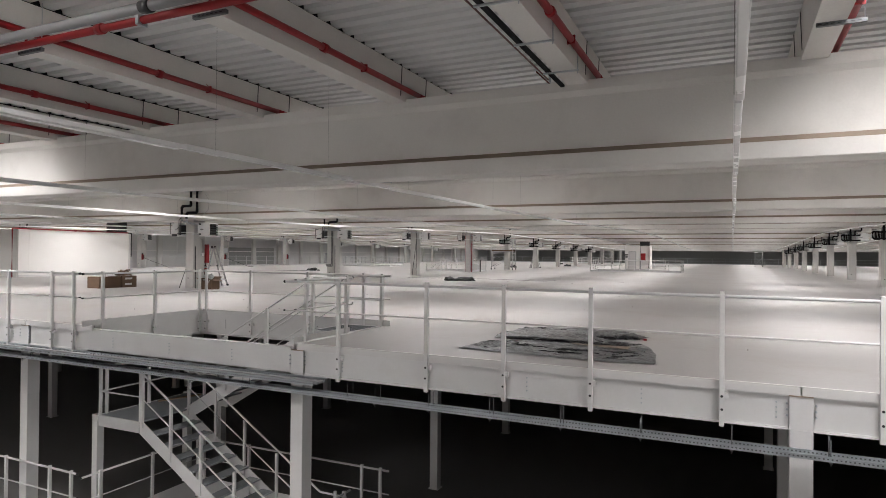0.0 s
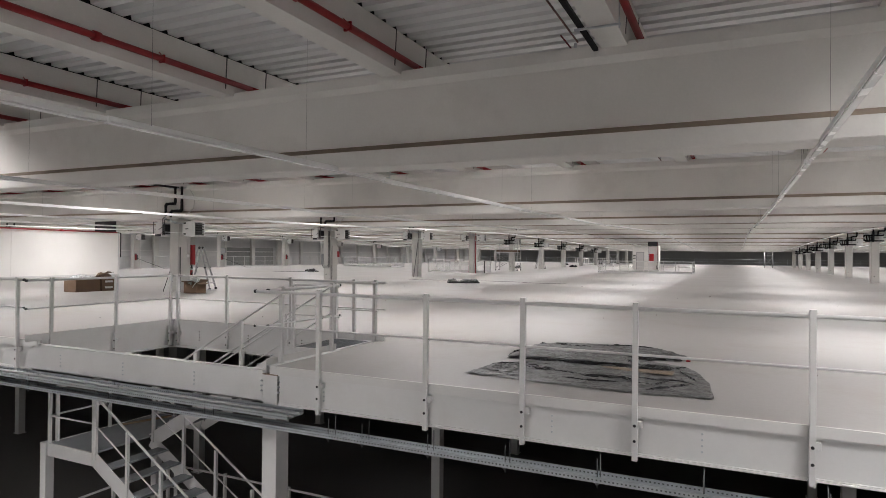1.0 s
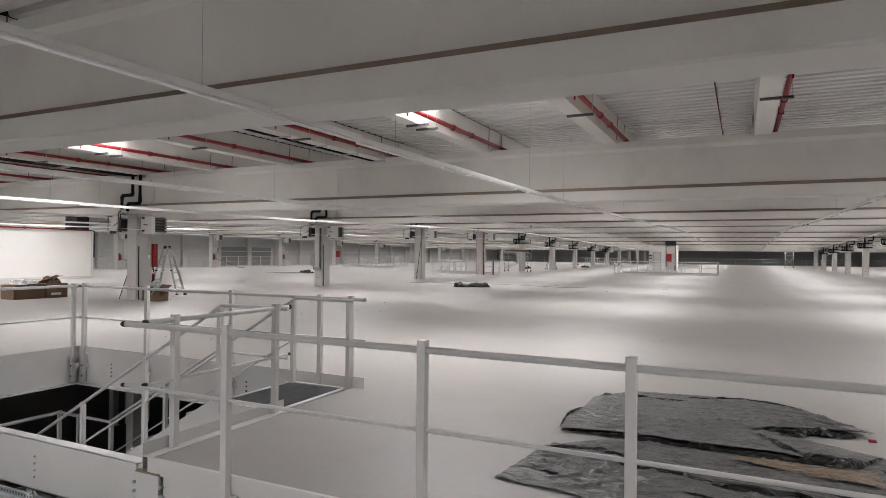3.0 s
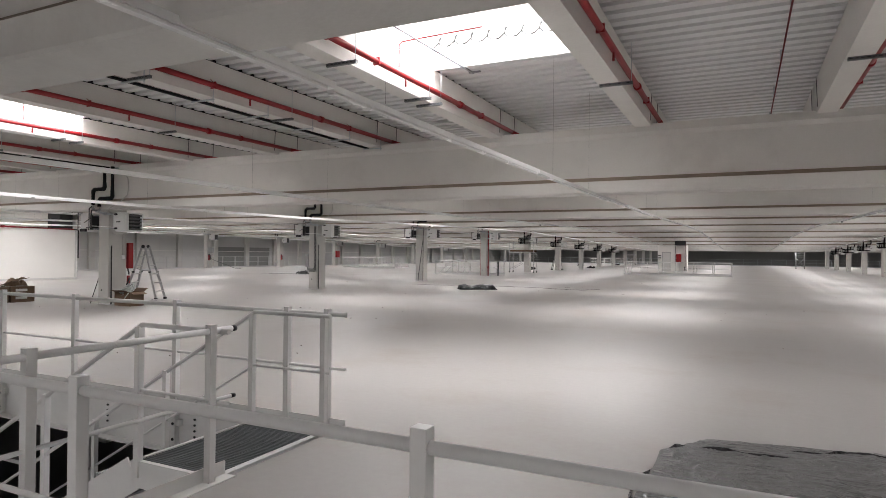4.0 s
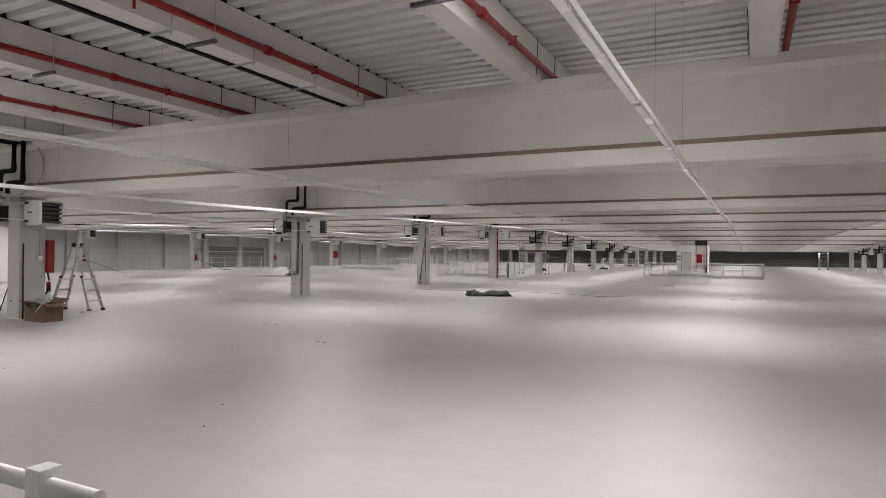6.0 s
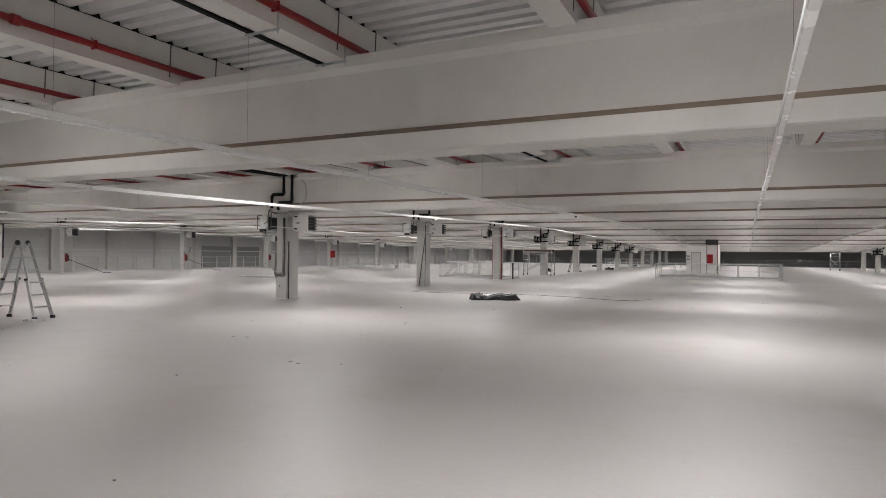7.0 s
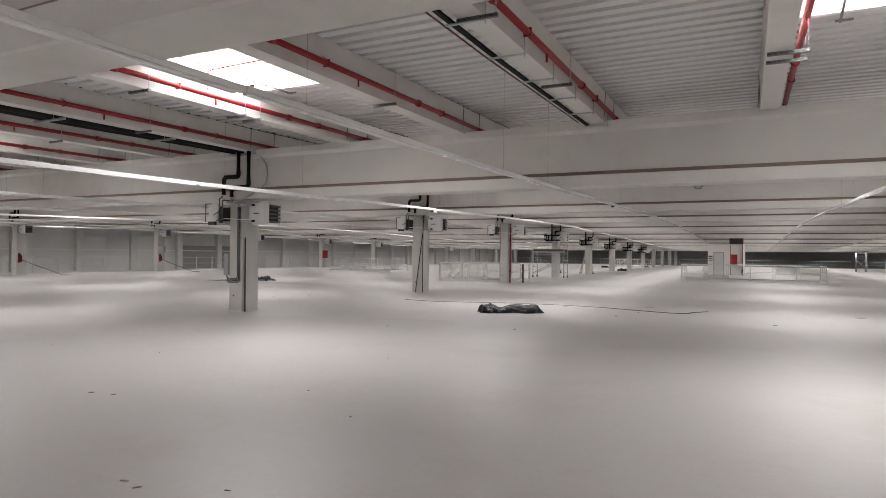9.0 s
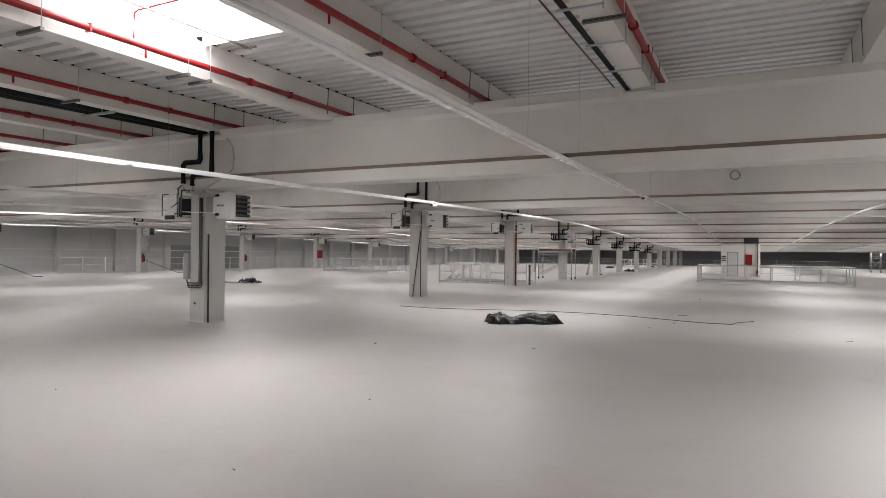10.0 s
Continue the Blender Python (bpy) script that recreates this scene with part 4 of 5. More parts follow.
    for x in (-0.50, -0.37):
        part("pipe_loop", tube(B(), [(x + 0.02, -0.56, 2.18), (x, -0.56, 2.34), (x - 0.02, -0.56, 2.53)], 0.04, 8), M_BLACK, r)
    for x in COL_X[:3]:
        for y in BEAM_Y[5:]:
            if y > 105:
                continue
            if x > 0 or (x > -40 and y > 55):
                for e, dx, dz in ((h, -0.30, -0.14), (g, 0.24, -0.14), (r, 0, 0)):
                    copy_thing(e, pose(x + dx, y, rise(y) + dz))
                continue
            for e in (h, p) if x < -40 else (h, g, p):
                copy_thing(e, pose(x, y, rise(y) - 0.12))
    for e in (h, g, p, r):
        for c in e.children_recursive:
            bpy.data.objects.remove(c)
        bpy.data.objects.remove(e)


heaters()


def heating_mains():
    """Black insulated flow and return mains over each row of heaters."""
    for x in COL_X[:3]:
        t = thing("heating_main", "pair of black insulated heating mains hung beside a purlin", "pipe", "heating mains", (x, 0, 4.09))
        for dx in (-0.14, 0.14):
            part("pipe", tube(B(), [(dx, y, rise(y)) for y in (9.2, 24.4, 29.4, 39.4, 49.4, 59.4, 69.4, 89.4, 104)], 0.085, 10), M_BLACK, t)
        y = 11.6
        while y < 70:
            part("hanger", box(B(), -0.30, 0.62, y - 0.02, y + 0.02, -0.125 + rise(y), -0.085 + rise(y)), M_GALV, t)
            for dx in (-0.27, 0.27):
                part("rod", tube(B(), [(dx, y, rise(y) - 0.1), (dx, y, rise(y) + ROOF - 4.08)], 0.006, 5), M_GALV, t)
            y += 2.5


heating_mains()


# ---- hall walls: pilasters ----
def pilasters():
    me = mesh_of("wall_pilaster", box(B(), 0, 0.35, -0.3, 0.3, -8.2, 4.3, 0.02), M_CONC)
    for y in [9.4 + 5.0 * k for k in range(-4, 28)]:
        ob = new("trim", me)
        ob.location = (WEST + 0.02, y, 0)
        tagged(ob, "pale pilaster on the grey hall wall", "pilaster", "wall pilasters", "structure")
    me = mesh_of("wall_rail", box(B(), 0.0, 0.08, SOUTH, NORTH, 1.55, 1.62), M_WHITEWALL)
    ob = new("trim", me)
    ob.location = (WEST + 0.02, 0, 0)
    tagged(ob, "pale rail along the grey hall wall", "trim", "", "structure")


pilasters()
for k, (y, wide) in enumerate(((59.75, 4.3), (64.75, 3.8))):
    gate = thing("door_%d" % (k + 1), "dark grey sectional hall door set between pilasters", "door", "hall doors", (WEST + 0.03, y, 0))
    gate["kind"] = "structure"
    for z in (-0.9, -0.3, 0.3, 0.9, 1.5):
        part("door_panel", box(B(), 0.0, 0.06, 0.0, wide, z, z + 0.594), M_SHADEWALL_DOOR, gate)


# ---- railings further off ----
railing("guard_rail", [(-49.0, 13.0), (-49.0, 127.9)], ticks((-49.0, 13.0), (-49.0, 127.9), 1.65), 0, "long white guard rail along the far deck side", "far guard rails", toe=True)
railing("guard_rail", [(-49.0, 127.9), (49.8, 127.9)], ticks((-49.0, 127.9), (49.8, 127.9), 2.2), 0, "long grey galvanised guard rail along the far deck end", "far guard rails", toe=True, steel=M_GALV)
for x0, x1, y0, y1 in WELLS[1:]:
    for a, b in (((x0, y0), (x1, y0)), ((x1, y0), (x1, y1)), ((x1, y1), (x0, y1)), ((x0, y1), (x0, y0))):
        railing("guard_rail", [a, b], ticks(a, b, 1.35), 0, "white guard rail round a stair opening", "stair opening rails", toe=True)
    if x0 > -24.0 or x0 < -25.0:
        continue
    t = thing("stair_rail", "sloping white handrail going down a stair opening", "railing", "stair rails", (x0, y0, 0))
    for dy in (0.35, 1.45):
        part("handrail", tube(B(), [(1.9, dy, 1.0), (1.2, dy, 1.0), (0.2, dy, 0.1)], 0.022, 8), M_STEEL, t)
        for x in (1.2, 1.85):
            part("post", box(B(), x - 0.025, x + 0.025, dy - 0.025, dy + 0.025, -0.3, 1.0), M_STEEL, t)


# ---- crumpled plastic sheets ----
def crumple(corners, nu, nv, height, seed, ragged=0.12, ridge=1.6, keep=None):
    """A sheet of crumpled film between four corners, with folds that rise a few centimetres."""
    a, b, c, d = [Vector(p) for p in corners]
    bm = B()
    grid = []
    for j in range(nv + 1):
        row = []
        v = j / nv
        for i in range(nu + 1):
            u = i / nu
            p = (a.lerp(b, u)).lerp(d.lerp(c, u), v)
            wob = noise.noise_vector(Vector((p.x * 0.9 + seed, p.y * 0.9, seed)))
            rim = max(abs(2 * u - 1), abs(2 * v - 1)) ** 3
            p = p + Vector((wob.x, wob.y, 0)) * ragged * 2.2 * rim
            w = noise.noise_vector(Vector((p.x * 0.7, p.y * 0.7, seed + 5))) * 0.9
            q = Vector((p.x * ridge + w.x, p.y * ridge * 2.0 + w.y * 1.6, seed * 3.1))
            f = 1 - abs(noise.noise(q)) * 2.2
            f2 = 1 - abs(noise.noise(q * 2.7 + Vector((3, 1, 7)))) * 2.4
            z = max(0, f) ** 3 * height + max(0, f2) ** 2 * height * 0.35 + 0.012 * noise.noise(q * 7)
            row.append(bm.verts.new((p.x, p.y, max(0.006, 0.012 + z * (1 - 0.6 * rim)))))
        grid.append(row)
    for j in range(nv):
        for i in range(nu):
            f = bm.faces.new((grid[j][i], grid[j][i + 1], grid[j + 1][i + 1], grid[j + 1][i]))
            f.smooth = True
    return bm


def fold(pts, width, height, seed, n=90):
    """A rolled fold of film lying along a run of floor points, thick and thin by turns."""
    pts = [Vector((*p, 0)) for p in pts]
    m = len(pts) - 1
    bm = B()
    rings = []
    for i in range(n + 1):
        u = i / n * m
        k = min(int(u), m - 1)
        f = u - k
        p0, p1, p2, p3 = pts[max(k - 1, 0)], pts[k], pts[k + 1], pts[min(k + 2, m)]
        p = 0.5 * ((2 * p1) + (p2 - p0) * f + (2 * p0 - 5 * p1 + 4 * p2 - p3) * f * f + (3 * p1 - p0 - 3 * p2 + p3) * f ** 3)
        d = (pts[k + 1] - pts[k]).normalized()
        side = Vector((-d.y, d.x, 0))
        p = p + side * 0.015 * noise.noise(Vector((u * 1.7, seed, 0)))
        w = width * (0.62 + 0.7 * noise.noise(Vector((u * 1.9, seed, 3)))) * min(1, 3.5 * i / n + 0.04, 3.5 * (n - i) / n + 0.04)
        h = height * (0.8 + 0.6 * noise.noise(Vector((u * 2.2, seed, 9)))) * min(1, 4 * i / n + 0.1, 4 * (n - i) / n + 0.1)
        row = []
        for j in range(9):
            v = j / 4 - 1
            bump = max(0, 1 - abs(v) ** 1.5) * h + 0.005 * noise.noise(Vector((u * 6, v * 2.5, seed)))
            row.append(bm.verts.new(p + side * v * w + Vector((0, 0, max(0.012, 0.016 + bump)))))
        rings.append(row)
    for a, b in zip(rings, rings[1:]):
        for j in range(8):
            bm.faces.new((a[j], a[j + 1], b[j + 1], b[j])).smooth = True
    return bm


sheet = thing("plastic_sheet", "crumpled black and grey plastic film spread on the floor", "plastic sheet", "", (-2.2, 11.0, 0))
o = Vector((-2.2, 11.0, 0))


def on_sheet(*pts):
    return [(x - o.x, y - o.y) for x, y in pts]


def flat(pts):
    return [Vector((*p, 0)) for p in on_sheet(*pts)]


def along(pts, u):
    """A point a share u along a run of points."""
    k = min(int(u * (len(pts) - 1)), len(pts) - 2)
    return pts[k].lerp(pts[k + 1], u * (len(pts) - 1) - k)


def film(front, back, nu, nv, height, seed, lift=0.0, lip=0.0, ridge=1.8, bulge=0.0):
    """A layer of film between a front and a back edge, nearly flat with fine drawn creases; its front edge may curl up."""
    front, back = flat(front), flat(back)
    bm = B()
    grid = []
    for j in range(nv + 1):
        v = j / nv
        row = []
        for i in range(nu + 1):
            u = i / nu
            p = along(front, u).lerp(along(back, u), v) + Vector((bulge * u ** 3 * 4 * v * (1 - v), 0, 0))
            edge = min(1, 8 * min(u, 1 - u), 8 * min(v, 1 - v))
            wob = noise.noise_vector(Vector((p.x * 2.4 + seed, p.y * 2.4, seed))) * 0.035 * (1 - edge)
            q = Vector((p.x * ridge + 0.35 * p.y, p.y * ridge * 2.1 - 0.5 * p.x, seed * 3.1)) + noise.noise_vector(Vector((p.x, p.y, seed))) * 0.8
            crease = max(0, 1 - abs(noise.noise(q)) * 7) ** 2 * height + max(0, 1 - abs(noise.noise(q * 2.6 + Vector((3, 1, 7)))) * 6) ** 2 * height * 0.5
            swell = 0.012 * noise.noise(q * 0.8 + Vector((9, 2, 4)))
            curl = lip * max(0, 1 - v * 9) ** 2 * min(1, 5 * u + 0.1, 5 * (1 - u) + 0.1)
            row.append(bm.verts.new((p.x + wob.x, p.y + wob.y, max(0.004, 0.010 + lift + (crease + swell) * (0.3 + 0.7 * edge) + curl))))
        grid.append(row)
    for a, b in zip(grid, grid[1:]):
        for i in range(nu):
            bm.faces.new((a[i], a[i + 1], b[i + 1], b[i])).smooth = True
    return bm


part("lower_film", film([(-3.55, 9.42), (-2.4, 9.27), (-1.24, 9.20), (-0.51, 9.28)], [(-3.44, 10.30), (-2.75, 11.0), (-2.1, 11.6), (-1.5, 11.62), (-1.15, 11.40), (-0.89, 11.27)], 110, 66, 0.022, 2.0, bulge=0.12), M_GREYFILM, sheet, "thin grey film lying nearly flat")
part("crumpled_corner", crumple(flat([(-3.42, 9.68), (-2.80, 9.62), (-2.75, 10.30), (-3.38, 10.36)]), 50, 40, 0.035, 12.0, 0.05, 4.0), M_GREYFILM, sheet, "shiny crumpled corner of the film")
part("upper_film", film([(-3.46, 10.83), (-2.55, 10.85), (-2.0, 10.83), (-1.48, 10.92)], [(-3.41, 12.25), (-3.1, 12.75), (-2.5, 12.85), (-1.86, 12.93)], 90, 66, 0.022, 9.0, 0.022, 0.03), M_GREYFILM, sheet, "dark grey film layer with soft creases")
part("upper_film", film([(-1.83, 11.60), (-1.3, 11.78), (-0.84, 11.92)], [(-1.88, 12.96), (-1.47, 12.80), (-0.86, 11.98)], 50, 44, 0.026, 19.0, 0.026, 0.03), M_GREYFILM, sheet, "dark grey film layer with soft creases")
part("brown_film", film([(-1.98, 10.62), (-1.5, 10.46), (-1.02, 10.40)], [(-1.95, 10.72), (-1.5, 10.72), (-1.02, 10.72)], 40, 12, 0.01, 5.0, 0.022), M_BROWNFILM, sheet, "torn brown cardboard strip")
# the first run is a black ribbon standing in for shade under the upper lip
for i, (w, h, run) in enumerate((
        (0.035, 0.042, [(-3.44, 10.82), (-2.55, 10.83), (-2.0, 10.81), (-1.57, 10.80), (-1.2, 10.76)]),
        (0.045, 0.036, [(-3.46, 10.20), (-3.21, 10.34), (-2.91, 10.34), (-2.5, 10.12), (-2.0, 9.98), (-1.57, 9.98), (-1.38, 9.80), (-1.15, 9.72)]),
        (0.028, 0.03, [(-3.1, 10.25), (-2.75, 10.1), (-2.4, 10.07)]),
        (0.022, 0.03, [(-1.23, 9.39), (-1.0, 9.67), (-0.78, 9.95)]),
        (0.022, 0.03, [(-1.16, 9.74), (-1.08, 9.98), (-0.98, 10.26)]),
        (0.07, 0.06, [(-1.83, 11.72), (-1.52, 11.62), (-1.28, 11.78), (-1.0, 11.80)]),
        (0.07, 0.06, [(-1.80, 11.55), (-1.69, 11.25), (-1.48, 10.99), (-1.15, 10.90), (-0.90, 11.22)]),
        (0.022, 0.04, [(-3.42, 12.2), (-3.24, 12.42), (-2.78, 12.46), (-2.4, 12.50)]),
        (0.022, 0.04, [(-2.62, 12.72), (-2.26, 12.71), (-2.0, 12.88), (-1.6, 12.80), (-1.2, 12.45)]),
        (0.016, 0.022, [(-2.3, 9.72), (-1.95, 9.66), (-1.6, 9.74)]),
        (0.016, 0.022, [(-1.45, 10.2), (-1.2, 10.08), (-0.9, 10.12), (-0.72, 9.98)]),
        (0.014, 0.02, [(-0.98, 10.9), (-0.82, 10.5), (-0.70, 10.2)]),
        (0.014, 0.02, [(-3.0, 11.4), (-2.5, 11.33), (-2.1, 11.42)]),
        (0.014, 0.02, [(-2.8, 12.0), (-2.3, 11.9), (-1.95, 12.05)]),
        (0.018, 0.03, [(-3.47, 10.95), (-3.50, 11.40), (-3.42, 11.81)]),
        (0.018, 0.025, [(-1.84, 11.7), (-1.87, 12.1), (-1.88, 12.5)]))):
    part("fold", fold(on_sheet(*run), w * 1.3, h, 3.7 * i + 1), M_FILM, sheet, "black rolled fold of film")


def bunch(length, width, height, seed, nu=70, nv=26):
    """Film bunched into a long low heap with deep soft creases."""
    bm = B()
    rows = []
    for i in range(nu + 1):
        u = i / nu
        end = min(1, 9 * u + 0.12, 9 * (1 - u) + 0.12)
        lump = 0.72 + 0.5 * noise.noise(Vector((u * 4.2, seed, 0)))
        row = []
        for j in range(nv + 1):
            v = 2 * j / nv - 1
            q = Vector((u * length * 2.0 + v * 0.8, v * width * 2.2 + u * 1.4, seed))
            crease = abs(noise.noise(q * 1.7)) * 0.9 + abs(noise.noise(q * 3.7 + Vector((5, 2, 1)))) * 0.4
            dome = max(0, 1 - abs(v) ** 3.0) ** 0.5
            wide = width * (0.55 + 0.45 * end) * (1 + 0.35 * noise.noise(Vector((u * 5, seed, 7 + (v > 0)))))
            z = height * dome * end * lump * (1.25 - crease)
            row.append(bm.verts.new((u * length - length / 2 + 0.05 * noise.noise(q), v * wide / 2 + 0.12 * noise.noise(Vector((u * 3, seed, 2))), max(0.004, z))))
        rows.append(row)
    for a, b in zip(rows, rows[1:]):
        for j in range(nv):
            bm.faces.new((a[j], a[j + 1], b[j + 1], b[j])).smooth = True
    return bm


solid("red_scrap", box(B(), -0.93, -0.87, 11.63, 11.665, 0.03, 0.055, 0.006), M_RED, "small red plastic scrap on the floor", "scrap")
bag = thing("plastic_sheet", "bunched black plastic film lying on the bare floor", "plastic sheet", "", (-13.66, 32.85, 0), 30)
part("film", bunch(1.75, 0.55, 0.25, 4.0), M_BAG, bag)
tuft = part("film_tuft", bunch(0.55, 0.42, 0.26, 8.0, 30, 20), M_BAG, bag)
tuft.location = (-0.62, 0.02, 0.0)
# the second heap is added in place of a low dark frame with legs
for x, y, size, seed in ((-24.8, 99.4, 1.15, 51.0), (-19.75, 83.6, 1.05, 57.0), (-20.8, 107.2, 0.7, 63.0), (-22.9, 70.0, 0.75, 69.0)):
    far = thing("plastic_sheet", "small heap of black plastic film on the floor by far columns", "plastic sheet", "far film heaps", (x, y, 0), seed * 3)
    part("film", bunch(size, 0.5, 0.3, seed, 30, 16), M_BAG, far)
pile = thing("plastic_sheet", "low heap of dark sheeting on the floor", "plastic sheet", "", (-32.2, 42.3, 0))
part("film", crumple([(-1.6, -1.1, 0), (1.2, -0.2, 0), (1.3, 0.9, 0), (-1.2, 0.6, 0)], 50, 30, 0.05, 31.0, 0.2, 1.8), M_GREYFILM, pile)
part("bundle_end", crumple([(0.5, -0.1, 0), (1.3, 0.2, 0), (1.3, 0.8, 0), (0.6, 0.7, 0)], 20, 20, 0.28, 35.0, 0.1, 2.0), M_FILM, pile)

cord = thing("floor_cable", "thin dark cable lying across the floor", "cable", "", (0, 0, 0))
pts = [(-18.4, 35.3), (-17.2, 35.15), (-16.0, 35.5), (-14.6, 36.0), (-13.1, 36.1), (-11.8, 35.9), (-10.6, 35.4), (-9.9, 35.15), (-9.35, 35.2), (-9.3, 35.6), (-8.9, 36.25)]
part("lead", tube(B(), [(x, y, 0.0065) for x, y in pts], 0.0065, 6), M_CABLE, cord)


# ---- things by the second column ----
def carton(name, x, y, w, d, h, label, open_top=False, at_turn=0):
    t = thing(name, label, "box", "cartons", (x, y, 0), at_turn)
    bm = B()
    e = 0.006
    box(bm, 0, w, 0, e, 0, h); box(bm, 0, w, d - e, d, 0, h)
    box(bm, 0, e, e, d - e, 0, h); box(bm, w - e, w, e, d - e, 0, h)
    box(bm, e, w - e, e, d - e, 0, e)
    part("carton_body", bm, M_CARD, t)
    if open_top:
        for a, b, c in (((0, 0.0, h), (w, 0.0, h), (0, -0.16, 0.06)), ((0, d, h), (w, d, h), (0, 0.14, 0.1)), ((0, 0, h), (0, d, h), (-0.16, 0, 0.03)), ((w, 0, h), (w, d, h), (0.15, 0, -0.06))):
            bm = B()
            a, b, c = Vector(a), Vector(b), Vector(c)
            v = [bm.verts.new(p) for p in (a, b, b + c, a + c)]
            f = bm.faces.new(v)
            r = bmesh.ops.extrude_face_region(bm, geom=[f])
            bmesh.ops.translate(bm, vec=(0, 0, 0.005), verts=[q for q in r["geom"] if isinstance(q, bmesh.types.BMVert)])
            part("flap", bm, M_CARD, t)
    else:
        part("lid", box(B(), -0.004, w + 0.004, -0.004, d + 0.004, h, h + 0.008), M_CARD, t)
        part("tape", box(B(), w / 2 - 0.03, w / 2 + 0.03, -0.006, d + 0.006, h + 0.008, h + 0.010), M_HOSE, t, "pale packing tape")
    return t


carton("carton", -19.32, 18.98, 0.66, 0.46, 0.40, "open brown cardboard carton beside a concrete column", True)
coil = thing("hose_coil", "coil of pale hose lying in an open carton", "hose", "", (-18.96, 19.2, 0.36))
coil.rotation_euler = (radians(24), radians(-16), 0)
rng = random.Random(3)
for k in range(7):
    r, dx, dy = 0.235 - 0.018 * (k % 3), rng.uniform(-0.02, 0.02), rng.uniform(-0.02, 0.02)
    part("turn", tube(B(), [(dx + r * math.cos(a / 20 * 2 * math.pi), dy + 0.9 * r * math.sin(a / 20 * 2 * math.pi), 0.05 + 0.024 * k + 0.012 * math.sin(a * 0.9 + k)) for a in range(21)], 0.014, 6), M_HOSE, coil)
part("loose_end", tube(B(), [(0.22, 0.0, 0.12), (0.27, -0.12, 0.09), (0.24, -0.26, 0.04), (0.12, -0.34, -0.04)], 0.014, 6), M_HOSE, coil)
carton("carton", -23.38, 16.98, 0.70, 0.98, 0.46, "long brown cardboard carton on the floor")
carton("carton", -23.30, 18.0, 0.68, 0.68, 0.47, "brown cardboard carton with loose packing on it")
lb = thing("carton_label", "white paper labels on a brown carton", "label", "", (-22.62, 18.0, 0))
for z in (0.10, 0.33):
    part("label", box(B(), 0.004, 0.007, 0.12, 0.46, z, z + 0.075), M_TRIM, lb)
pk = thing("packing_scrap", "torn brown cardboard flaps lying on a carton", "cardboard", "", (-22.95, 18.3, 0.485))
for i, (a, b) in enumerate((((-0.24, -0.2, 0.02), (0.22, -0.1, 0.16)), ((-0.2, 0.05, 0.16), (0.2, 0.2, 0.24)), ((-0.05, -0.22, 0.02), (0.05, 0.2, 0.26)))):
    part("flap", bar(B(), a, b, 0.30, 0.012), M_CARD, pk)
part("crushed_carton", bunch(0.56, 0.46, 0.26, 15.0, 24, 16), M_CARD, pk)
fl = thing("plastic_wrap", "clear plastic wrap heaped on a carton", "plastic wrap", "", (-23.03, 17.48, 0.472))
part("film", bunch(0.85, 0.55, 0.20, 23.0, 40, 24), M_WRAP, fl)


def step_ladder(x, y, h, spread, width, label, turn=0):
    """A hinged ladder: two halves that flare to the floor, each of wide lower sleeves with slim inner stiles."""
    t = thing("step_ladder", label, "ladder", "ladders", (x, y, 0), turn)
    pinch = width * 0.22
    for sx in (1, -1):
        leg = new("ladder_half")
        leg.parent = t
        at = lambda u, dy, out: (sx * (spread / 2 + (0.05 - spread / 2) * u), dy + (pinch if dy == 0 else -pinch) * u + (out if dy else -out), 0.03 + (h - 0.03) * u)
        for dy in (0, width):
            part("sleeve", bar(B(), at(0.0, dy, 0.012), at(0.52, dy, 0.012), 0.03, 0.075), M_ALU, leg)
            if dy:
                part("stripe", bar(B(), at(0.02, dy, 0.030), at(0.50, dy, 0.030), 0.006, 0.035), M_SLEEVE, leg, "dull red edge strip")
            part("stile", bar(B(), at(0.40, dy, -0.018), at(1.0, dy, -0.018), 0.026, 0.06), M_ALU, leg)
            px, py, pz = at(0.0, dy, 0.012)
            part("foot", box(B(), px - 0.05, px + 0.05, py - 0.03, py + 0.03, 0, 0.07, 0.008), M_DARK, leg, "dark rubber foot")
            part("lock", box(B(), at(0.52, dy, 0.02)[0] - 0.04, at(0.52, dy, 0.02)[0] + 0.04, at(0.52, dy, 0.02)[1] - 0.025, at(0.52, dy, 0.02)[1] + 0.025, h * 0.52 - 0.025, h * 0.52 + 0.025, 0.006), M_DARK, leg, "dark locking clamp")
        n = int(h / 0.28 - 0.2)
        for i in range(1, n + 1):
            u = (i * 0.28 - 0.03) / (h - 0.03)
            part("rung", bar(B(), at(u, 0, 0.0), at(u, width, 0.0), 0.045, 0.034), M_ALU, leg)
    for dy in (pinch, width - pinch):
        part("hinge", tube(B(), [(0, dy - 0.02, h), (0, dy + 0.02, h)], 0.055, 12), M_DARK, t, "dark round hinge")
    return t


step_ladder(-20.575, 20.83, 1.74, 1.08, 0.54, "aluminium folding ladder with dull red edges standing open beside a column", 21)
step_ladder(-20.5, 70.6, 2.1, 1.1, 0.5, "aluminium folding ladder standing open beside a far column")

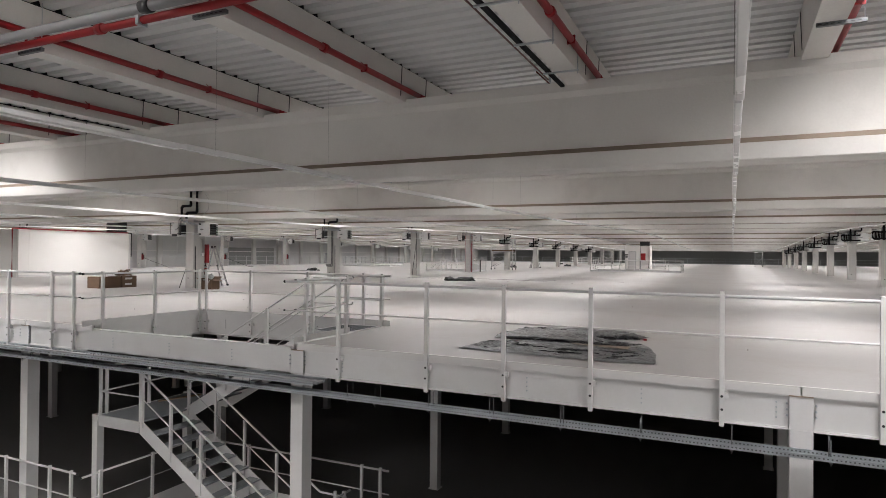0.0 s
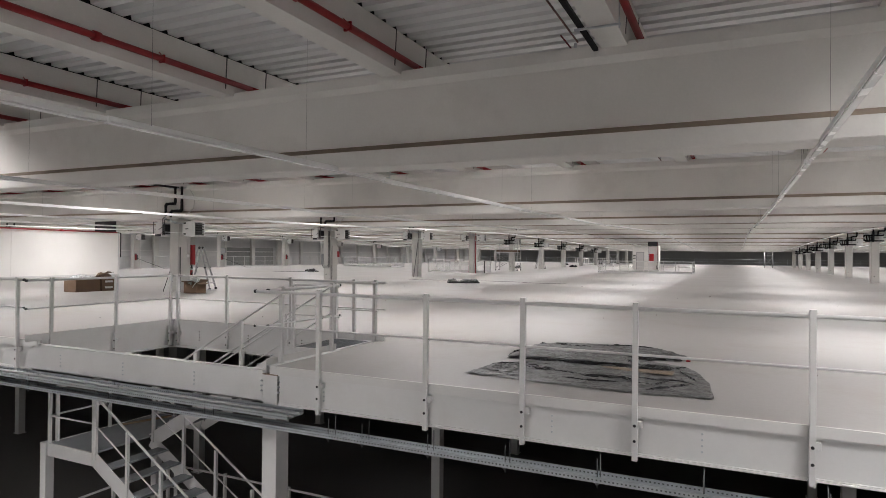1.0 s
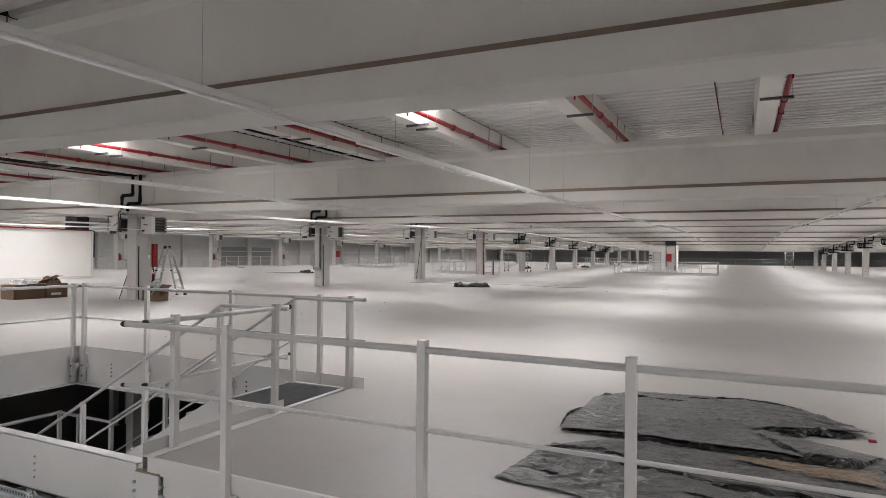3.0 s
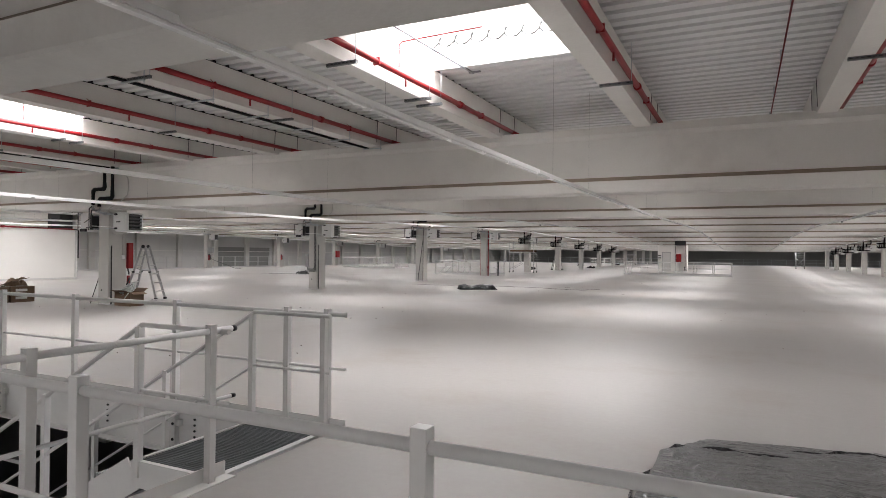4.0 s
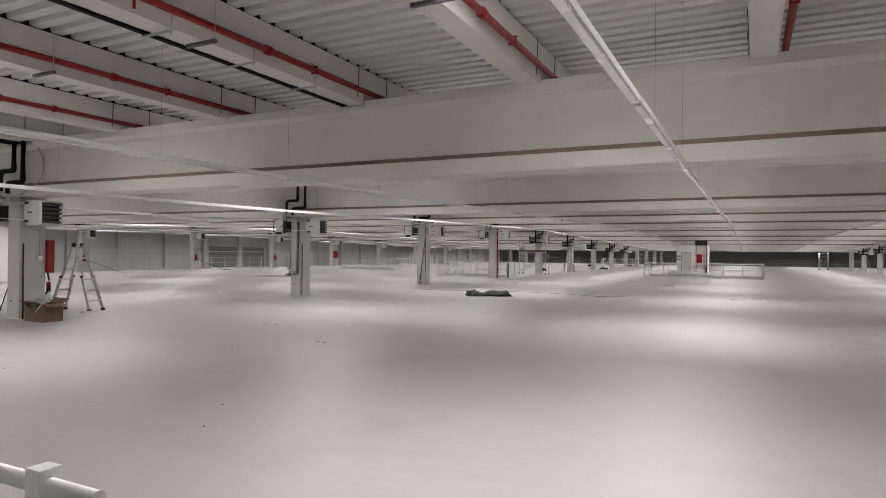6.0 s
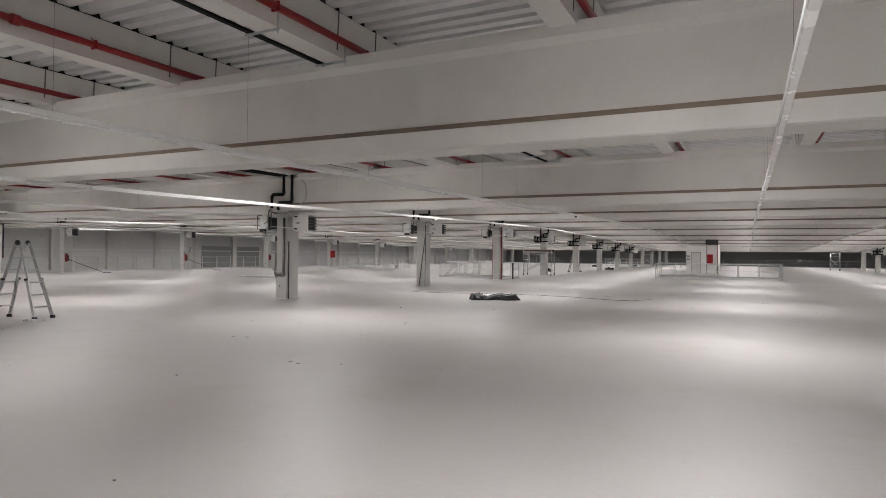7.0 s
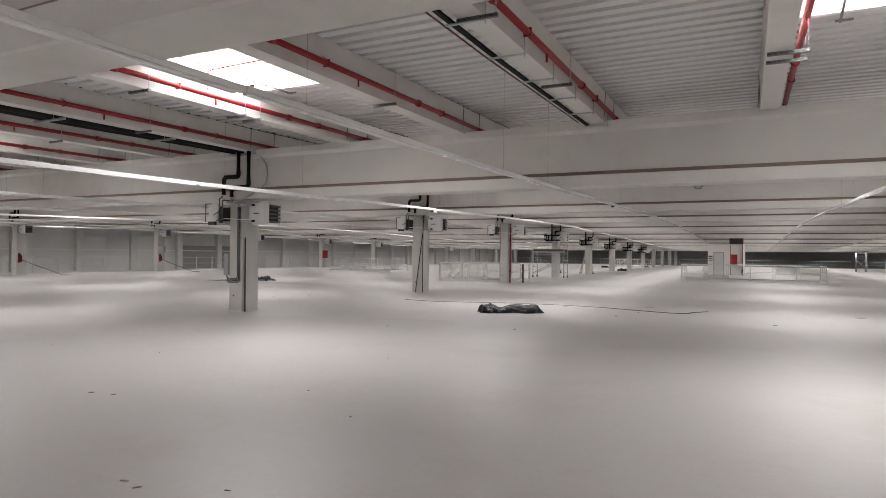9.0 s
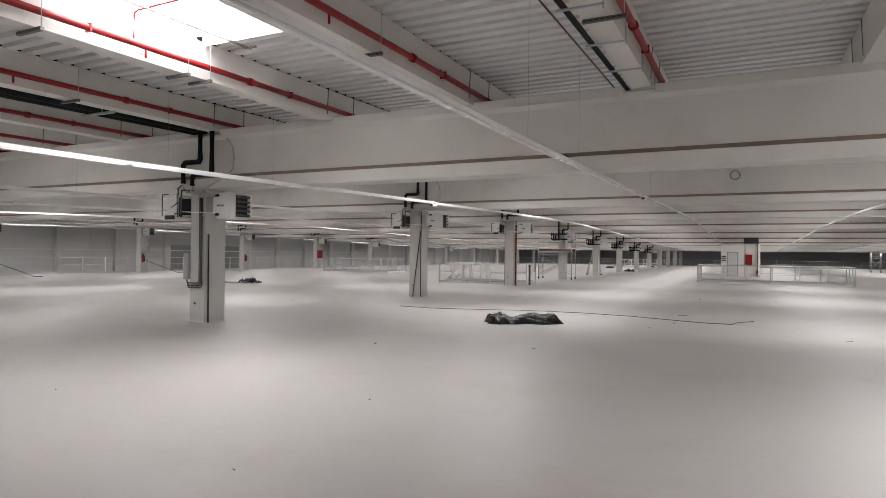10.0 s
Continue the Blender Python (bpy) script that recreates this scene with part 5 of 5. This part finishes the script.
for y, x0, x1, top in ((19.4, -19.74, -19.755, 1.75), (29.4, -19.74, -19.755, 1.95), (39.4, -20.05, -19.76, 2.4)):
    solid("leaning_rod", tube(B(), [(x0, y - (0.22 if x0 > -20 else 0.34), 0.0), (x1, y - (0.22 if x0 > -20 else 0.315), top)], 0.018, 6), M_DARK, "thin dark rod standing against a concrete column", "rod", "rods by columns")
solid("column_conduit", tube(B(), [(-19.76, 39.12, 0.0), (-19.76, 39.12, 3.1)], 0.018, 6), M_DARK, "thin dark conduit up the corner of a concrete column", "pipe")
solid("leaning_stick", tube(B(), [(-20.53, 19.07, 0.0), (-20.25, 19.2, 0.95)], 0.012, 6), M_DARK, "thin stick leaning on a concrete column", "stick")

fc = thing("fire_hose_cabinet", "red fire hose cabinet fixed to the back of a concrete column", "cabinet", "fire points", (-19.8, 19.70, 0))
part("cabinet_body", box(B(), -0.25, 0.12, 0.0, 0.16, 1.06, 1.84, 0.012), M_REDBOX, fc)
part("cabinet_door", box(B(), -0.22, 0.09, 0.16, 0.175, 1.10, 1.80, 0.006), M_REDBOX, fc)
part("hose", tube(B(), [(-0.06, 0.10, 1.08), (0.02, 0.09, 0.92), (0.05, 0.08, 0.74), (-0.02, 0.08, 0.60), (-0.12, 0.10, 0.55)], 0.022, 8), M_DARK, fc, "dark hanging hose")
part("nozzle", tube(B(), [(-0.04, 0.12, 0.60), (-0.04, 0.12, 0.84)], 0.05, 10), M_REDBOX, fc)


def extinguisher(x, y, label):
    t = thing("fire_extinguisher", label, "extinguisher", "fire points", (x, y, 0))
    part("cylinder", tube(B(), [(0, 0, 0.75), (0, 0, 1.18), (0, 0, 1.25)], 0.085, 12), M_REDBOX, t)
    part("valve", box(B(), -0.03, 0.03, -0.05, 0.05, 1.25, 1.33), M_DARK, t)
    part("hose", tube(B(), [(0.03, -0.05, 1.3), (0.11, -0.06, 1.2), (0.1, -0.05, 0.85)], 0.012, 6), M_DARK, t)
    part("bracket", box(B(), -0.1, 0.1, 0.08, 0.1, 0.8, 1.2), M_DARK, t)


for y in (39.4, 49.4, 59.4):
    extinguisher(-47.47, y - 0.2, "red fire extinguisher hung on a concrete column")
    if y < 55:
        lead = [(-47.5, y - 0.1, 0.95), (-46.9, y + 0.35, 0.62), (-46.2, y + 0.9, 0.28), (-45.7, y + 1.3, 0.02), (-45.2, y + 1.5, 0.012)]
        solid("hanging_hose", tube(B(), lead, 0.016, 6), M_DARK, "dark hose drooping from a column to the floor", "hose", "drooping hoses")

fb = thing("fire_hose_cabinet", "red fire hose cabinet fixed to the side of a far column", "cabinet", "fire points", (-47.575, 69.4, 0))
part("cabinet_body", box(B(), 0.0, 0.25, -0.28, 0.28, 1.0, 1.78, 0.012), M_REDBOX, fb)
part("cabinet_door", box(B(), 0.25, 0.262, -0.25, 0.25, 1.04, 1.74, 0.004), M_REDBOX, fb)

sw = thing("switch_box", "grey electrical box on the side of a concrete column", "electrical box", "", (-20.0, 29.4, 0))
part("enclosure", box(B(), -0.37, -0.235, -0.36, -0.02, 0.95, 1.52, 0.01), M_PANELBOX, sw)
for dx, dz in ((0.08, 0.0), (0.12, 0.05), (0.155, 0.1)):
    part("conduit", tube(B(), [(dx, -0.325, 2.75), (dx, -0.325, 0.92 - dz), (dx - 0.05, -0.325, 0.87 - dz), (-0.24, -0.325, 0.87 - dz), (-0.30, -0.325, 0.95)], 0.013, 8), M_LOUVRE, sw, "grey bent conduit")
sk = thing("wall_socket", "small white socket with its conduit on a column", "socket", "", (-19.77, 19.4, 0))
part("conduit", tube(B(), [(0.0, -0.2, 2.7), (0.02, -0.2, 2.12), (0.02, 0.15, 2.08), (0.02, 0.15, 1.45)], 0.013, 8), M_COLUMN, sk)
part("plate", box(B(), 0.0, 0.05, 0.1, 0.2, 1.35, 1.46, 0.006), M_TRUNK, sk)


def riser(x, y):
    t = thing("sprinkler_riser", "red sprinkler riser beside a concrete column", "pipe", "", (x, y, 0))
    part("pipe", tube(B(), [(0, 0, 0.0), (0, 0, 4.7)], 0.038, 10), M_RED, t)
    part("pipe", tube(B(), [(-0.565, -0.04, 0.0), (-0.565, -0.04, 4.7)], 0.03, 10), M_RED, t)
    for z in (0.6, 2.3):
        part("coupling", tube(B(), [(0, 0, z), (0, 0, z + 0.12)], 0.052, 10), M_RED, t)


riser(-19.70, 49.28)
bx = thing("switch_box", "blue-grey electrical box hung beside a far column", "electrical box", "", (-47.57, 49.15, 0))
part("enclosure", box(B(), 0.05, 0.62, -0.1, 0.12, 1.45, 1.92, 0.015), M_PANELBOX, bx)
part("bracket", box(B(), 0.0, 0.05, -0.05, 0.05, 1.5, 1.88), M_DARK, bx)
solid("bollard_post", box(B(), -19.27, -19.18, 50.05, 50.14, 0, 1.05, 0.01), M_LOUVRE, "short dark grey post standing on the floor", "post")


# ---- white partition room ----
pr = thing("partition_room", "plain white partition room standing on the mezzanine", "partition", "", (-36.0, 21.7, 0))
for i in range(2):
    part("wall_panel", box(B(), -0.1, 0.0, 0.02 + (0 if i == 0 else 0.59), 0.604 if i == 0 else 7.2, 0.0, 2.64, 0.004), M_WHITEWALL, pr)
part("side_panel", box(B(), -6.0, -0.1, 7.1, 7.2, 0, 2.64), M_WHITEWALL, pr)
part("side_panel", box(B(), -6.0, -0.1, 0.0, 0.1, 0, 2.64), M_WHITEWALL, pr)
part("top_panel", box(B(), -6.0, 0.0, 0.0, 7.2, 2.64, 2.70), M_WHITEWALL, pr)
part("edge_conduit", tube(B(), [(0.03, 6.9, 2.72), (0.03, 7.24, 2.70), (0.03, 7.25, 2.6), (0.03, 7.25, 1.15)], 0.03, 8), M_DARK, pr, "dark conduit at the edge")
part("base_strip", box(B(), 0.0, 0.015, 0.02, 7.2, 0.0, 0.10), M_TRIM, pr)
part("corner_strip", box(B(), 0.0, 0.012, 7.08, 7.14, 0.10, 2.64), M_TRIM, pr)
pp = thing("sprinkler_pipe", "red sprinkler pipe running over a white partition", "pipe", "", (-35.85, 21.3, 0))
part("pipe", tube(B(), [(0, 0, 0.0), (0, 0, 2.70), (0, 0.06, 2.74), (0, 7.3, 2.72)], 0.04, 10), M_RED, pp)
part("coupling", tube(B(), [(0, 3.6, 2.735), (0, 3.75, 2.735)], 0.06, 10), M_RED, pp)
dk = thing("duct_box", "black duct box on top of a white partition", "duct", "", (-36.1, 27.4, 2.70))
part("duct_body", box(B(), -1.0, 0.05, 0.55, 1.28, 0.0, 1.0, 0.02), M_DARK, dk)
part("duct_collar", box(B(), -1.05, 0.1, 0.5, 1.33, 0.0, 0.06), M_DARK, dk)


# ---- far lift and stair core ----
kc = thing("stair_core", "white stair core block with a white door and red cabinet", "kiosk", "", (-11.05, 76.0, 0))
kc.scale = (0.94, 1, 0.975)
part("front_wall", box(B(), 0, 1.86, 0, 0.15, 0, 2.68), M_WHITEWALL, kc)
part("side_wall", box(B(), 0, 0.15, 0.15, 1.3, 0, 2.68), M_WHITEWALL, kc)
part("recess_wall", box(B(), 1.86, 2.86, 0.25, 0.4, 0, 2.68), M_WHITEWALL, kc)
part("end_wall", box(B(), 2.95, 3.10, 0.0, 1.3, 0, 2.72), M_WHITEWALL, kc)
part("back_wall", box(B(), 0.15, 2.95, 1.2, 1.3, 0, 2.68), M_WHITEWALL, kc)
part("roof_panel", box(B(), 0, 3.10, 0.0, 1.3, 2.72, 2.76), M_WHITEWALL, kc)
dr = part("door", box(B(), 0.52, 1.30, -0.03, 0.0, 0.0, 2.0), M_TRIM, kc, "white steel door")
part("door_frame", box(B(), 0.45, 0.52, -0.05, 0.0, 0.0, 2.07), M_PANELBOX, dr)
part("door_frame", box(B(), 1.30, 1.37, -0.05, 0.0, 0.0, 2.07), M_PANELBOX, dr)
part("door_head", box(B(), 0.52, 1.30, -0.05, 0.0, 2.0, 2.07), M_PANELBOX, dr)
for z, h in ((1.62, 0.10), (1.44, 0.06), (1.28, 0.06)):
    part("sign", box(B(), 0.04, 0.38, -0.02, 0.0, z, z + h), M_DARK, kc, "dark sign strip")
part("fire_cabinet", box(B(), 1.95, 2.47, 0.03, 0.25, 0.95, 1.85, 0.01), M_REDBOX, kc, "red fire cabinet")
part("conduit", tube(B(), [(1.90, -0.02, 2.68), (1.90, -0.02, 0.0)], 0.02, 6), M_DARK, kc)
part("dark_panel", box(B(), 1.80, 2.96, -0.05, 0.3, 2.77, 3.28), M_DARK, kc, "black duct panel")
part("riser_pipe", tube(B(), [(2.90, -0.03, 3.2), (2.90, -0.03, 0.0)], 0.025, 8), M_CONDUIT, kc, "dark red pipe")
part("pump_box", box(B(), 2.80, 2.94, -0.10, 0.1, 0.12, 0.5), M_DARK, kc)


# ---- scaffold towers ----
def scaffold(x, y, w, d, h, label):
    t = thing("scaffold_tower", label, "scaffold", "scaffold towers", (x, y, 0))
    for sx in (0, w):
        for sy in (0, d):
            part("standard", tube(B(), [(sx, sy, 0.14), (sx, sy, h)], 0.026, 8), M_ALU, t)
            part("castor", tube(B(), [(sx - 0.025, sy, 0.08), (sx + 0.025, sy, 0.08)], 0.08, 10), M_DARK, t)
        n = int((h - 0.3) / 0.45)
        for i in range(n):
            part("rung", tube(B(), [(sx, 0, 0.3 + 0.45 * i), (sx, d, 0.3 + 0.45 * i)], 0.018, 6), M_ALU, t)
    for sy in (0, d):
        part("brace", tube(B(), [(0, sy, 0.3), (w, sy, 1.45)], 0.018, 6), M_ALU, t)
        part("brace", tube(B(), [(w, sy, 0.3), (0, sy, 1.45)], 0.018, 6), M_ALU, t)
        for z in (1.6, h - 0.1):
            part("guard", tube(B(), [(0, sy, z), (w, sy, z)], 0.018, 6), M_ALU, t)
    part("platform", box(B(), 0.02, w - 0.02, 0.02, 0.42 if w > 2 else d - 0.02, 1.74, 1.84), M_ALU, t)
    if w > 2:
        for sy in (0, d):
            part("toe_board", box(B(), 0.0, w, sy - 0.01, sy + 0.01, 1.84, 1.98), M_CARD, t, "brown plywood toe board")
            part("guard", tube(B(), [(0, sy, 2.25), (w, sy, 2.25)], 0.018, 6), M_ALU, t)


scaffold(-21.5, 58.9, 2.2, 0.98, 2.75, "aluminium scaffold tower standing round a concrete column")
scaffold(-21.3, 117.5, 1.6, 0.9, 2.3, "pale scaffold tower with bare rungs beside a concrete column")
scaffold(3.6, 104.3, 1.0, 0.8, 2.25, "pale scaffold tower standing at the far end")


# ---- rooflight vent gear and branch pipe ----
for px, py in ((-7.55, 9.4), (-16.5, 19.4), (-7.55, 19.4), (-16.5, 9.4)):
    lift = rise(py + 5.5)
    br = thing("sprinkler_branch", "thin red branch pipe rising into a rooflight", "pipe", "sprinkler branches", (px + 0.25, py + 5.2, 4.27 + lift))
    part("pipe", tube(B(), [(0, 0, 0), (0, 0, 0.33), (0.04, 0.02, 0.37), (1.25, 0.1, 0.43)], 0.011, 8), M_RED, br)
    v = thing("vent_gear", "rooflight vent gear with a thin steel bar", "vent gear", "rooflight gear", (px, py + 6.1, ROOF + 0.30 + lift))
    for i in range(9 if (px, py) == (-7.55, 9.4) else 0):
        x = 0.3 + 0.27 * i
        part("vent_arm", tube(B(), [(x, 0, -0.10), (x + 0.06, 0.0, -0.09), (x + 0.13, 0.01, -0.03), (x + 0.16, 0.02, 0.06)], 0.012, 6), M_LOUVRE, v)
        part("vent_claw", tube(B(), [(x + 0.20, 0, -0.09), (x + 0.15, 0.0, -0.05), (x + 0.13, 0.01, -0.01)], 0.010, 6), M_LOUVRE, v)
    part("carrier_bar", box(B(), 0.03, 2.96, 0.04, 0.06, 0.05, 0.08), M_TRIM, v, "white carrier bar")
    part("tie_bar", bar(B(), (0.58, -2.2, -0.34), (0.72, 0.72, -0.34), 0.03, 0.025), M_PVC, v, "thin steel bar")
    part("hook", box(B(), 0.66, 0.86, 0.66, 0.69, -0.35, -0.325), M_PVC, v)


ring = solid("pipe_ring", tube(B(), [(-9.4 + 0.13 * math.cos(a / 16 * 2 * math.pi), 39.183, 3.98 + 0.13 * math.sin(a / 16 * 2 * math.pi)) for a in range(17)], 0.018, 6), M_GRATE, "round grey sleeve ring on a roof beam", "ring")


# ---- paper scraps by the ladder ----
for i, (x, y) in enumerate(((-20.2, 20.1), (-20.0, 20.85), (-19.85, 20.95))):
    scrap = solid("paper_scrap", bunch(0.22, 0.15, 0.06, 40.0 + 7 * i, 20, 14), M_WRAP, "crumpled pale paper scrap on the floor", "scrap", "paper scraps")
    scrap.matrix_basis = pose(x, y, 0, 0, 0, 50 * i)


# ---- litter ----
def litter():
    rng = random.Random(7)
    bm = B()
    for i in range(75):
        x, y = rng.uniform(-24, 4), rng.uniform(9.4, 46)
        if any(w[0] - 0.3 < x < w[1] + 0.3 and w[2] - 0.3 < y < w[3] + 0.3 for w in WELLS):
            continue
        s, a = rng.choice((0.006, 0.008, 0.010, 0.014, 0.03 if y > 28 else 0.012)), rng.uniform(0, 3.14)
        n0 = len(bm.verts)
        d = Vector((math.cos(a), math.sin(a), 0)) * s
        bar(bm, Vector((x, y, 0.006)) - d, Vector((x, y, 0.008)) + d, s * rng.uniform(0.2, 0.6), 0.01)
    for x, y, a, s in ((-11.7, 19.7, 0.3, 0.03), (-11.52, 19.66, 0.9, 0.028), (-10.95, 19.9, 0.2, 0.02), (-14.4, 21.3, 0.4, 0.03), (-14.1, 21.35, 1.0, 0.025), (-12.9, 35.6, 0.1, 0.06), (-7.3, 33.2, 0.2, 0.05), (-10.6, 36.9, 0.1, 0.12), (-5.2, 36.5, 0.4, 0.12)):
        d = Vector((math.cos(a), math.sin(a), 0)) * s
        bar(bm, Vector((x, y, 0.004)) - d, Vector((x, y, 0.005)) + d, s * 0.5, 0.007)
    solid("litter", bm, M_LITTER, "scattered crumbs of dark litter on the floor", "litter", kind="stuff")


litter()
